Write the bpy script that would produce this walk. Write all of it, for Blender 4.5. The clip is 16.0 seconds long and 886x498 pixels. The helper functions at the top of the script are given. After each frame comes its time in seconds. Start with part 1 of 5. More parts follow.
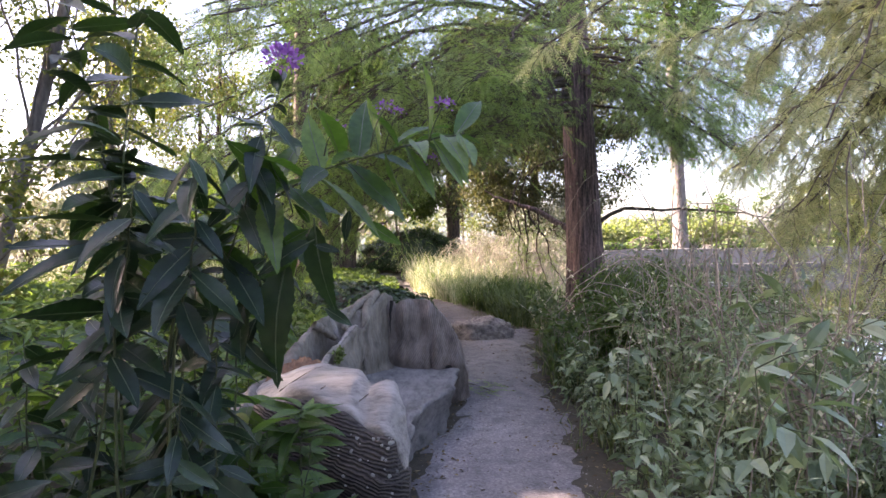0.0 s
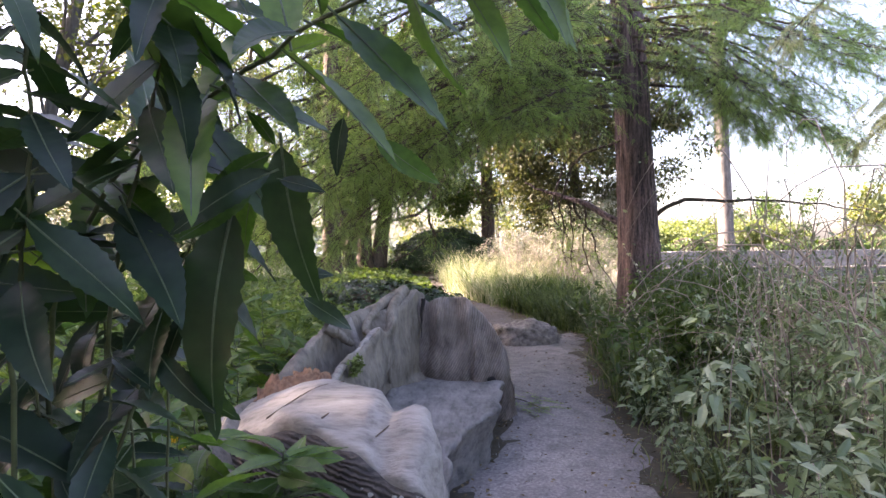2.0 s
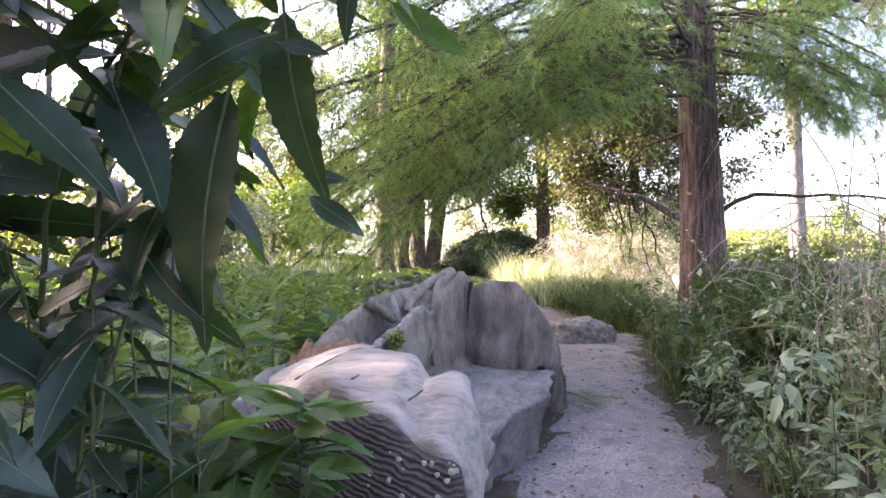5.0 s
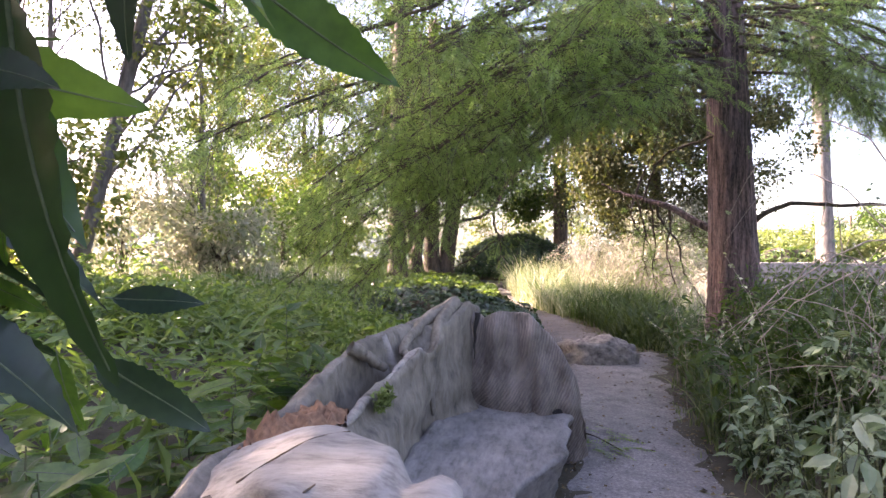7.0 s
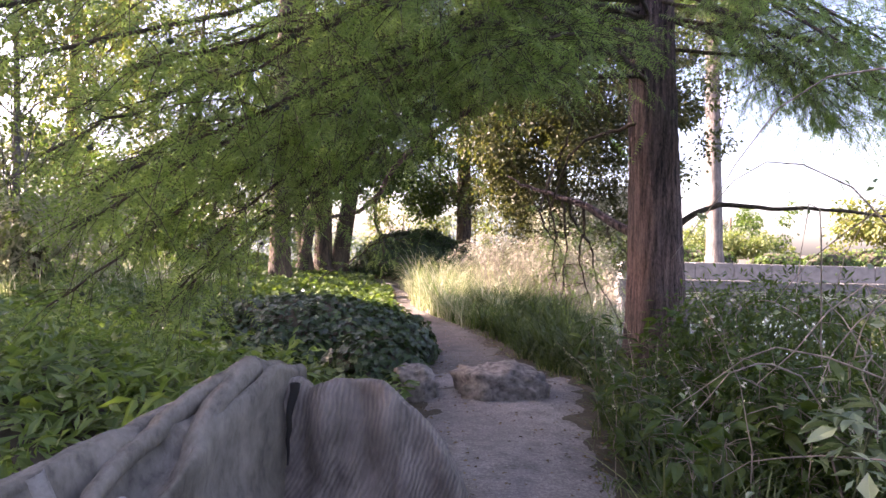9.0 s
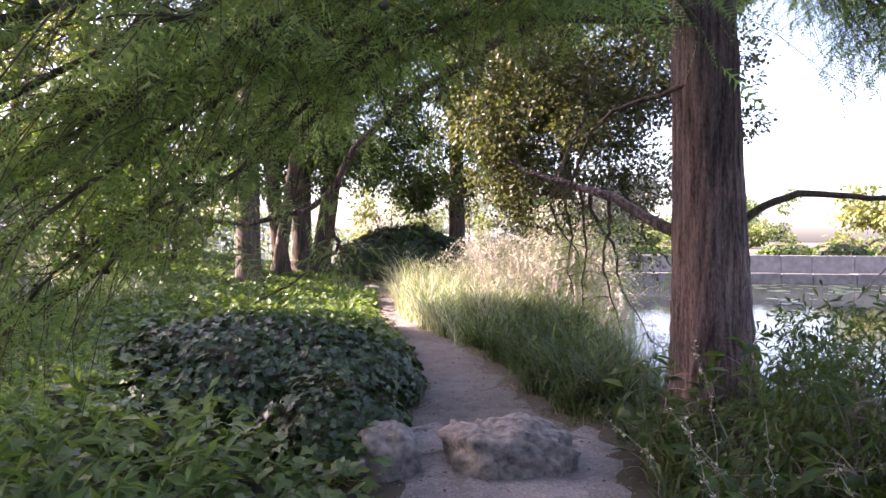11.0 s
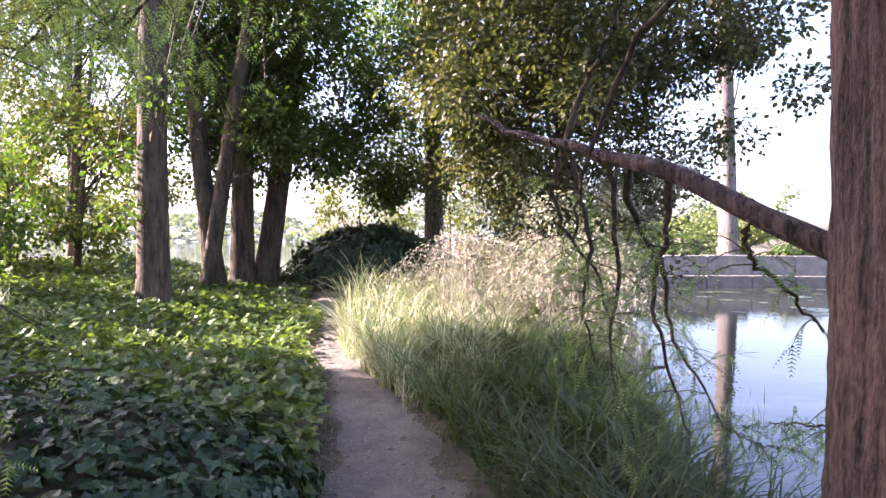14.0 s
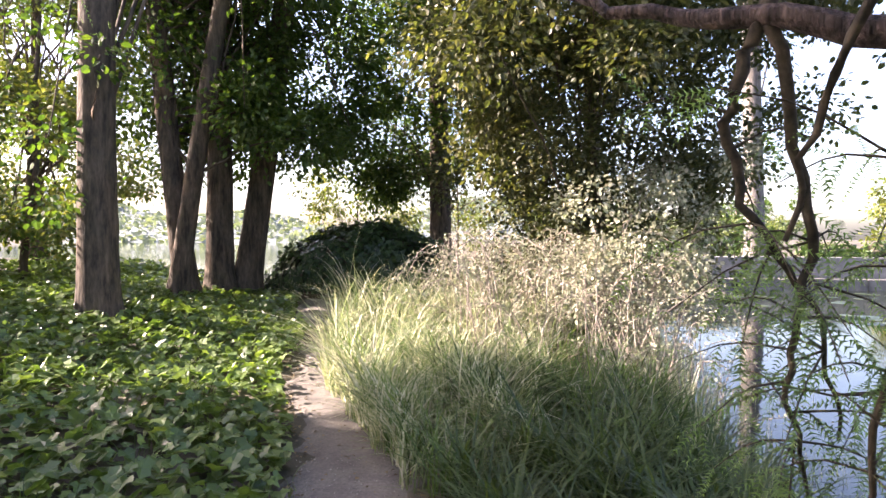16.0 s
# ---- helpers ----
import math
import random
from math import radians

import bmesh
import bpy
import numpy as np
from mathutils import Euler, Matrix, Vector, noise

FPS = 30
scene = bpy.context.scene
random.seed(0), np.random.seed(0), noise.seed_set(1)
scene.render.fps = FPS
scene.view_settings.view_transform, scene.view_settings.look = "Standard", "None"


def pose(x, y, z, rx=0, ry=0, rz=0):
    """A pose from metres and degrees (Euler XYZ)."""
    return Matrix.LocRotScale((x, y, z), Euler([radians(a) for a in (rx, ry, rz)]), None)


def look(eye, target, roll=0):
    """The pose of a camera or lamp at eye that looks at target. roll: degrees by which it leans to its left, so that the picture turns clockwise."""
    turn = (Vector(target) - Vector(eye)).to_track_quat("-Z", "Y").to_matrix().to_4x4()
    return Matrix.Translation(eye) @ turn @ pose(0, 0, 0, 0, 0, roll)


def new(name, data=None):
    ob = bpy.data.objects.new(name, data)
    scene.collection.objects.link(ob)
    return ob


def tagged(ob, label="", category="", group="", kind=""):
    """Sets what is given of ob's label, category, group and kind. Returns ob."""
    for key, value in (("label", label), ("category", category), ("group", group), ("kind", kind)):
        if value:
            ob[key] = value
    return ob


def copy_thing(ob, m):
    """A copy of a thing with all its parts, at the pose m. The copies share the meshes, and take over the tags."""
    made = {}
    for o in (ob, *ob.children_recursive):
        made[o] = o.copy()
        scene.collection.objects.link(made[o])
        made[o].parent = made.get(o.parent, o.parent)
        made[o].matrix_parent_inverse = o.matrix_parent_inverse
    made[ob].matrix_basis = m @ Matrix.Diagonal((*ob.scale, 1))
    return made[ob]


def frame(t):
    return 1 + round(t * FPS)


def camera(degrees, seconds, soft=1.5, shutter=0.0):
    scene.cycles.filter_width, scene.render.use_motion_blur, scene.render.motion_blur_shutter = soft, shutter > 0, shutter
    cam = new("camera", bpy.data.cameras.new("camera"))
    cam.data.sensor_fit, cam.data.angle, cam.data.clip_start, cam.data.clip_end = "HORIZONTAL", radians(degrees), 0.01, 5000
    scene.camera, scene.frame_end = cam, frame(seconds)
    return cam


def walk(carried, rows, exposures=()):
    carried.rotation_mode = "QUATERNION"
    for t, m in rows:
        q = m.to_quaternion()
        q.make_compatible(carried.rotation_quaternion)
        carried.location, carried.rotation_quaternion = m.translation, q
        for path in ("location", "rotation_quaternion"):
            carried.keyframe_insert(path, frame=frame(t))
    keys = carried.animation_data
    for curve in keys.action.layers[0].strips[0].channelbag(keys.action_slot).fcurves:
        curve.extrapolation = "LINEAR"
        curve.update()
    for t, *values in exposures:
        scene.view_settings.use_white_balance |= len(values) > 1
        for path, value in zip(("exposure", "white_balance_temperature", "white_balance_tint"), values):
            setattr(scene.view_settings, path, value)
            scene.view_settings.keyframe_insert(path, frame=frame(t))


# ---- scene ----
cam = camera(74.0, 16.0)
PATH = [
    (0, (0.148, -0.791, 1.558), (0.126, 1.209, 1.542), -1.0),
    (0.5, (0.135, -0.638, 1.525), (0.106, 1.362, 1.512), -0.9),
    (1, (0.07, -0.415, 1.503), (0.038, 1.585, 1.491), -0.9),
    (1.5, (0.049, -0.171, 1.464), (0.016, 1.828, 1.456), -1.0),
    (2, (0.06, 0.147, 1.434), (-0.072, 2.142, 1.429), -0.8),
    (2.5, (0.043, 0.443, 1.355), (-0.203, 2.427, 1.347), -0.4),
    (3, (0.06, 0.536, 1.325), (-0.162, 2.524, 1.326), -0.4),
    (3.5, (0.096, 0.384, 1.278), (-0.223, 2.358, 1.28), 0.0),
    (6, (0.09, 0.337, 1.23), (-0.226, 2.311, 1.257), 0.2),
    (6.5, (0.101, 0.503, 1.326), (-0.292, 2.464, 1.334), 0.1),
    (7, (0.097, 0.865, 1.431), (-0.276, 2.83, 1.445), 0.3),
    (7.5, (0.105, 1.296, 1.482), (-0.029, 3.291, 1.486), 0.8),
    (8, (0.187, 1.739, 1.509), (0.161, 3.739, 1.508), 0.7),
    (8.5, (0.196, 2.146, 1.527), (0.132, 4.145, 1.532), 0.9),
    (9, (0.209, 2.576, 1.558), (0.15, 4.575, 1.554), 1.2),
    (11.5, (0.282, 4.867, 1.756), (0.245, 6.867, 1.726), 0.2),
    (12, (0.336, 5.389, 1.8), (0.306, 7.388, 1.77), 0.4),
    (12.5, (0.391, 5.98, 1.806), (0.37, 7.979, 1.771), 0.3),
    (13, (0.491, 6.464, 1.815), (0.479, 8.464, 1.779), 0.5),
    (13.5, (0.629, 6.994, 1.796), (0.62, 8.994, 1.761), 0.5),
    (14, (0.698, 7.49, 1.824), (0.687, 9.49, 1.787), 0.2),
    (14.5, (0.803, 7.932, 1.852), (0.793, 9.931, 1.814), 0.1),
    (15, (0.829, 8.428, 1.848), (0.816, 10.427, 1.812), 0.1),
    (15.5, (0.707, 8.944, 1.814), (0.687, 10.944, 1.779), 0.2),
    (16, (0.586, 9.472, 1.804), (0.562, 11.471, 1.768), 0.2),
]
EXPOSURES = [(0, 3.06, 6850, 35), (2, 3.25, 6900, 35), (3.5, 3.7, 6950, 36), (6.5, 3.72, 6950, 36), (7.5, 3.05, 6950, 40), (9, 3.05, 6800, 41), (11.5, 3.1, 6450, 41), (14, 3.0, 6250, 38), (16, 2.83, 6600, 29)]
walk(cam, [(t, look(eye, target, roll)) for t, eye, target, roll in PATH], EXPOSURES)

# ---- light ----
SUN_ELEVATION, SUN_AZIMUTH = radians(33), radians(-84)  # azimuth from +y towards +x
world = bpy.data.worlds.new("sky")
scene.world = world
world.use_nodes = True
wn = world.node_tree
sky = wn.nodes.new("ShaderNodeTexSky")
sky.sky_type, sky.sun_disc = "NISHITA", False
sky.sun_elevation, sky.sun_rotation = SUN_ELEVATION, SUN_AZIMUTH
sky.air_density, sky.dust_density, sky.ozone_density = 1.0, 3.0, 1.0
wn.links.new(sky.outputs[0], wn.nodes["Background"].inputs[0])
wn.nodes["Background"].inputs[1].default_value = 0.1
sun = new("sun", bpy.data.lights.new("sun", "SUN"))
sun.data.energy, sun.data.angle, sun.data.color = 5.0, radians(0.6), (1.0, 0.9, 0.76)
TO_SUN = Vector((math.sin(SUN_AZIMUTH) * math.cos(SUN_ELEVATION), math.cos(SUN_AZIMUTH) * math.cos(SUN_ELEVATION), math.sin(SUN_ELEVATION)))
sun.matrix_world = look(TO_SUN * 60, (0, 0, 0))

# ---- materials ----
rng = np.random.default_rng(11)


def material(name):
    m = bpy.data.materials.new(name)
    m.use_nodes = True
    n = m.node_tree.nodes
    return m, n, m.node_tree.links, n["Principled BSDF"]


def ramp(n, links, source, colours, low=0.0, high=1.0):
    r = n.new("ShaderNodeValToRGB")
    e = r.color_ramp.elements
    while len(e) < len(colours):
        e.new(0.5)
    for k, c in enumerate(colours):
        e[k].position = low + (high - low) * k / (len(colours) - 1)
        e[k].color = (*c, 1)
    links.new(source, r.inputs[0])
    return r.outputs[0]


def noise_node(n, links, scale, detail=4.0, stretch=(1, 1, 1), rough=0.55):
    co, mp, t = n.new("ShaderNodeTexCoord"), n.new("ShaderNodeMapping"), n.new("ShaderNodeTexNoise")
    mp.inputs["Scale"].default_value = stretch
    links.new(co.outputs["Object"], mp.inputs["Vector"])
    links.new(mp.outputs[0], t.inputs["Vector"])
    t.inputs["Scale"].default_value, t.inputs["Detail"].default_value, t.inputs["Roughness"].default_value = scale, detail, rough
    return t.outputs["Fac"]


def mix_colour(n, links, a, b, fac, kind="MIX"):
    x = n.new("ShaderNodeMix")
    x.data_type, x.blend_type = "RGBA", kind
    links.new(a, x.inputs["A"])
    links.new(b, x.inputs["B"])
    if isinstance(fac, float):
        x.inputs["Factor"].default_value = fac
    else:
        links.new(fac, x.inputs["Factor"])
    return x.outputs["Result"]


def bump(n, links, bsdf, height, strength, distance):
    b = n.new("ShaderNodeBump")
    b.inputs["Strength"].default_value, b.inputs["Distance"].default_value = strength, distance
    links.new(height, b.inputs["Height"])
    links.new(b.outputs[0], bsdf.inputs["Normal"])


def leaf_material(name, colours, through_light=0.35, rough=0.45, single=False, glow=(1.3, 1.4, 0.5)):
    """Leaves: each one takes a colour of its own; part of the light passes through the blade."""
    m, n, links, bsdf = material(name)
    if single:
        source = n.new("ShaderNodeObjectInfo").outputs["Random"]
    else:
        source = n.new("ShaderNodeNewGeometry").outputs["Random Per Island"]
    col = ramp(n, links, source, colours)
    grain = noise_node(n, links, 9.0, 3.0)
    shade = ramp(n, links, grain, [(0.72, 0.74, 0.72), (1.15, 1.12, 1.05)], 0.3, 0.7)
    col = mix_colour(n, links, col, shade, 1.0, "MULTIPLY")
    links.new(col, bsdf.inputs["Base Color"])
    bsdf.inputs["Roughness"].default_value = rough
    tr, ms, tint = n.new("ShaderNodeBsdfTranslucent"), n.new("ShaderNodeMixShader"), n.new("ShaderNodeRGB")
    tint.outputs[0].default_value = (*glow, 1)
    links.new(mix_colour(n, links, col, tint.outputs[0], 1.0, "MULTIPLY"), tr.inputs[0])
    ms.inputs[0].default_value = through_light
    links.new(bsdf.outputs[0], ms.inputs[1])
    links.new(tr.outputs[0], ms.inputs[2])
    links.new(ms.outputs[0], n["Material Output"].inputs[0])
    return m


def bark_material(name, dark, light, scale=9.0, depth=0.02, stretch=(1, 1, 0.16)):
    """Bark: long ridges, short flakes across them, and broad tone changes."""
    m, n, links, bsdf = material(name)
    ridge = noise_node(n, links, scale, 6.0, stretch, 0.62)
    flake = noise_node(n, links, scale * 2.6, 4.0, (1, 1, 0.32), 0.6)
    patch = noise_node(n, links, 1.6, 3.0)
    mean = n.new("ShaderNodeMath")
    mean.operation = "MULTIPLY_ADD"
    links.new(flake, mean.inputs[0])
    mean.inputs[1].default_value = 0.45
    links.new(ridge, mean.inputs[2])
    col = ramp(n, links, mean.outputs[0], [dark, tuple(0.55 * d + 0.45 * k for d, k in zip(dark, light)), light], 0.55, 0.88)
    tone = ramp(n, links, patch, [(0.7, 0.74, 0.74), (1.2, 1.08, 1.02)], 0.3, 0.7)
    links.new(mix_colour(n, links, col, tone, 1.0, "MULTIPLY"), bsdf.inputs["Base Color"])
    bsdf.inputs["Roughness"].default_value = 0.9
    bump(n, links, bsdf, mean.outputs[0], 1.0, depth)
    return m


def earth_material(name, dark, light, stone, grain=0.55):
    m, n, links, bsdf = material(name)
    big, mid, fine = noise_node(n, links, 0.7, 5.0), noise_node(n, links, 5.0, 6.0, rough=0.65), noise_node(n, links, 45.0, 5.0, rough=0.7)
    col = ramp(n, links, big, [dark, light], 0.3, 0.7)
    blot = ramp(n, links, mid, [(0.62, 0.62, 0.62), (1.0, 1.0, 1.0), (1.25, 1.22, 1.18)], 0.28, 0.72)
    grit = ramp(n, links, fine, [(0.5, 0.49, 0.47), (1.0, 1.0, 1.0), stone], 0.3, 0.75)
    col = mix_colour(n, links, col, blot, 1.0, "MULTIPLY")
    links.new(mix_colour(n, links, col, grit, grain, "MULTIPLY"), bsdf.inputs["Base Color"])
    bsdf.inputs["Roughness"].default_value = 0.95
    bump(n, links, bsdf, mid, 0.6, 0.03)
    return m


def wood_material(name, dark, light, rings=0.0, stretch=(7, 1, 3), ring_depth=0.55, bands=False):
    """Grey weathered timber with grain, cracks and, on sawn faces, growth rings or saw marks."""
    m, n, links, bsdf = material(name)
    grain = noise_node(n, links, 5.0, 7.0, stretch, 0.66)
    fine = noise_node(n, links, 17.0, 5.0, stretch, 0.6)
    blot = noise_node(n, links, 2.6, 5.0, rough=0.6)
    mean = n.new("ShaderNodeMath")
    mean.operation = "MULTIPLY_ADD"
    links.new(fine, mean.inputs[0])
    mean.inputs[1].default_value = 0.4
    links.new(grain, mean.inputs[2])
    col = ramp(n, links, mean.outputs[0], [tuple(0.62 * c for c in dark), tuple(0.55 * p + 0.45 * q for p, q in zip(dark, light)), light], 0.46, 0.94)
    tone = ramp(n, links, blot, [(0.6, 0.59, 0.54), (0.93, 0.91, 0.88), (1.12, 1.1, 1.07)], 0.3, 0.7)
    col = mix_colour(n, links, col, tone, 1.0, "MULTIPLY")
    height = mean.outputs[0]
    if rings:
        co, mp, w = n.new("ShaderNodeTexCoord"), n.new("ShaderNodeMapping"), n.new("ShaderNodeTexWave")
        w.wave_type = "BANDS" if bands else "RINGS"
        w.rings_direction, w.bands_direction = "Y", "Z"
        mp.inputs["Location"].default_value = (0.15, 0, -0.55) if bands else (1.0, 0, -1.0)
        mp.inputs["Rotation"].default_value = (0, radians(-14) if bands else 0, 0)
        links.new(co.outputs["Object"], mp.inputs["Vector"])
        links.new(mp.outputs[0], w.inputs["Vector"])
        w.inputs["Scale"].default_value, w.inputs["Distortion"].default_value, w.inputs["Detail"].default_value = rings, 7.0 if bands else 4.5, 3.0
        w.inputs["Detail Scale"].default_value = 0.9
        ring = ramp(n, links, w.outputs["Fac"], [(0.35, 0.35, 0.35), (1.1, 1.08, 1.05)], 0.2, 0.75)
        worn = ramp(n, links, blot, [(1, 1, 1), (0, 0, 0)], 0.42, 0.62)
        ring = mix_colour(n, links, ring, worn, 0.0 if bands else 0.85, "LIGHTEN")
        col = mix_colour(n, links, col, ring, ring_depth, "MULTIPLY")
        height = w.outputs["Fac"]
    links.new(col, bsdf.inputs["Base Color"])
    bsdf.inputs["Roughness"].default_value = 0.8
    bump(n, links, bsdf, height, 0.8 if not rings else ring_depth, 0.014)
    return m


def plain_material(name, colour, rough=0.7, scale=12.0, spread=0.25):
    m, n, links, bsdf = material(name)
    a = tuple(c * (1 - spread) for c in colour)
    b = tuple(min(1, c * (1 + spread)) for c in colour)
    f = noise_node(n, links, scale, 5.0)
    links.new(ramp(n, links, f, [a, b], 0.3, 0.7), bsdf.inputs["Base Color"])
    bsdf.inputs["Roughness"].default_value = rough
    bump(n, links, bsdf, f, 0.4, 0.01)
    return m


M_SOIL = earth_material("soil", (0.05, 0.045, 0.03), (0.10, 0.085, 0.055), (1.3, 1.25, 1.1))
M_PATH = earth_material("trodden_earth", (0.17, 0.155, 0.15), (0.3, 0.275, 0.26), (1.8, 1.75, 1.7), 0.85)
M_DIRT = earth_material("brown_earth", (0.095, 0.084, 0.072), (0.17, 0.152, 0.132), (1.6, 1.55, 1.5), 0.7)
M_WOOD = wood_material("weathered_wood", (0.115, 0.104, 0.082), (0.27, 0.245, 0.2), stretch=(3, 2.2, 1.1))
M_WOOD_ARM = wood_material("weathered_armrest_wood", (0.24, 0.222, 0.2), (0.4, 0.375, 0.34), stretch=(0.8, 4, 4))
M_WOOD_SEAT = wood_material("worn_seat_wood", (0.13, 0.127, 0.125), (0.28, 0.27, 0.255), stretch=(3, 0.9, 3))
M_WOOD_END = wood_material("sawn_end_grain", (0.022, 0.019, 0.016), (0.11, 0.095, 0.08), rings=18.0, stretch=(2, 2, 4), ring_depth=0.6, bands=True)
M_WOOD_FAR = wood_material("saw_marked_wood", (0.14, 0.118, 0.1), (0.32, 0.275, 0.24), rings=17.0, stretch=(2, 2, 1), ring_depth=0.42)
M_CONE = plain_material("green_cone_scales", (0.045, 0.06, 0.035), 0.8, 60.0, 0.5)
M_DARK = plain_material("crevice_shade", (0.02, 0.018, 0.015), 0.95)
M_WOOD_ROT = plain_material("rotten_red_wood", (0.2, 0.11, 0.06), 0.95, 30.0, 0.5)
M_BARK_RED = bark_material("fibrous_red_bark", (0.022, 0.015, 0.015), (0.24, 0.17, 0.155), 24.0, 0.05, (1, 1, 0.07))
M_BARK = bark_material("ridged_brown_bark", (0.03, 0.023, 0.016), (0.15, 0.115, 0.08), 9.0, 0.03)
M_BARK_GREY = bark_material("pale_grey_bark", (0.07, 0.065, 0.06), (0.18, 0.17, 0.155), 8.0, 0.01)
M_TWIG = bark_material("twig_bark", (0.035, 0.028, 0.02), (0.14, 0.11, 0.075), 20.0, 0.004, (1, 1, 1))
M_ROCK = plain_material("grey_rock", (0.23, 0.2, 0.175), 0.9, 16.0, 0.6)
M_STONE = plain_material("pale_quay_stone", (0.17, 0.165, 0.155), 0.85, 3.0, 0.25)
M_STONE_WET = plain_material("damp_quay_stone", (0.12, 0.115, 0.105), 0.7, 3.0, 0.35)
M_CONIFER = leaf_material("feathery_needles", [(0.13, 0.2, 0.09), (0.2, 0.29, 0.13), (0.28, 0.36, 0.18)], 0.65, 0.5, glow=(1.6, 1.7, 0.8))
M_CONIFER_PALE = leaf_material("pale_feathery_needles", [(0.24, 0.28, 0.15), (0.38, 0.4, 0.24), (0.55, 0.53, 0.36)], 0.6, 0.5, glow=(1.5, 1.5, 0.9))
M_LEAF = leaf_material("broad_leaves", [(0.04, 0.08, 0.018), (0.07, 0.125, 0.025), (0.11, 0.16, 0.035)], 0.4)
M_LEAF_OLIVE = leaf_material("bronze_leaves", [(0.045, 0.06, 0.024), (0.09, 0.1, 0.042), (0.16, 0.15, 0.075)], 0.4)
M_LEAF_GOLD = leaf_material("sunny_yellow_leaves", [(0.09, 0.13, 0.03), (0.155, 0.185, 0.05), (0.22, 0.21, 0.08)], 0.4)
M_LEAF_FRESH = leaf_material("light_green_leaves", [(0.09, 0.13, 0.05), (0.16, 0.2, 0.08), (0.25, 0.27, 0.13)], 0.45)
M_IVY = leaf_material("ivy_leaves", [(0.07, 0.12, 0.035), (0.12, 0.185, 0.055), (0.19, 0.255, 0.09)], 0.38, 0.33)
M_IVY_DARK = leaf_material("dark_ivy_leaves", [(0.018, 0.045, 0.016), (0.035, 0.075, 0.022), (0.055, 0.1, 0.03)], 0.2, 0.38)
M_HERB = leaf_material("herb_leaves", [(0.12, 0.18, 0.11), (0.22, 0.3, 0.19), (0.36, 0.42, 0.31)], 0.3, 0.45)
M_NETTLE = leaf_material("nettle_leaves", [(0.09, 0.155, 0.05), (0.16, 0.24, 0.08), (0.25, 0.33, 0.13)], 0.45)
M_GRASS = leaf_material("green_grass", [(0.03, 0.06, 0.018), (0.06, 0.1, 0.028), (0.11, 0.145, 0.05)], 0.35, 0.5)
# palest tone of this grass stands in for sun highlights on the blades
M_GRASS_DRY = leaf_material("ripe_highlit_grass", [(0.12, 0.18, 0.07), (0.28, 0.35, 0.16), (0.5, 0.51, 0.34), (0.8, 0.77, 0.68)], 0.4, 0.4, glow=(1.15, 1.15, 0.95))
M_GRASS_MID = leaf_material("fresh_green_grass", [(0.05, 0.1, 0.025), (0.1, 0.18, 0.045), (0.18, 0.26, 0.08)], 0.4, 0.38)
M_GRASS_PALE = leaf_material("pale_grass", [(0.07, 0.11, 0.04), (0.14, 0.18, 0.08), (0.27, 0.28, 0.16)], 0.35, 0.5)
M_STRAW = leaf_material("straw_leaves", [(0.2, 0.24, 0.14), (0.36, 0.38, 0.27), (0.52, 0.51, 0.42)], 0.35, 0.6, glow=(1.1, 1.05, 0.9))
# M_PLANT is coloured darker for leaves in shade, M_PLANT_BRIGHT lighter for backlit ones
M_PLANT = leaf_material("shaded_lance_leaves", [(0.013, 0.034, 0.02), (0.02, 0.046, 0.026), (0.036, 0.075, 0.03)], 0.22, 0.42, True, glow=(1.5, 1.8, 0.4))
M_PLANT_BRIGHT = leaf_material("fresh_backlit_leaves", [(0.035, 0.085, 0.025), (0.07, 0.15, 0.04), (0.13, 0.22, 0.06)], 0.45, 0.42, True)
M_RIB = plain_material("pale_leaf_rib", (0.1, 0.14, 0.07), 0.5, 20.0, 0.3)
M_STEM = plain_material("green_stem", (0.07, 0.09, 0.035), 0.6, 20.0, 0.4)
M_STEM_DRY = plain_material("dry_stem", (0.3, 0.25, 0.2), 0.8, 20.0, 0.4)
M_FLOWER = leaf_material("purple_petals", [(0.22, 0.07, 0.3), (0.34, 0.14, 0.45), (0.45, 0.25, 0.58)], 0.3, 0.6, glow=(1.2, 1.0, 1.3))
M_FLOWER_YELLOW = leaf_material("yellow_petals", [(0.6, 0.4, 0.02), (0.75, 0.55, 0.04)], 0.3, 0.6, glow=(1.2, 1.1, 0.5))
M_LICHEN = plain_material("pale_lichen", (0.36, 0.36, 0.32), 0.9, 40.0, 0.3)
M_MOSS = plain_material("green_moss", (0.1, 0.14, 0.03), 0.95, 40.0, 0.4)
# distance haze is put into the pale grey of hills and far woods
M_HILL = plain_material("haze_tinted_hill", (0.13, 0.155, 0.15), 1.0, 0.05, 0.2)

M_FAR_WOODS = leaf_material("haze_tinted_crowns", [(0.12, 0.15, 0.14), (0.16, 0.19, 0.175), (0.2, 0.23, 0.21)], 0.3, 0.8)
M_PAD = leaf_material("lily_leaves", [(0.03, 0.05, 0.025), (0.07, 0.09, 0.04)], 0.1, 0.35, True)

M_WATER, _n, _l, _b = material("still_water")
_b.inputs["Base Color"].default_value = (0.018, 0.024, 0.016, 1)
_b.inputs["Roughness"].default_value, _b.inputs["IOR"].default_value = 0.02, 1.33
_b.inputs["Specular IOR Level"].default_value = 0.9
bump(_n, _l, _b, noise_node(_n, _l, 2.2, 3.0, (1, 2.2, 1)), 0.12, 0.03)


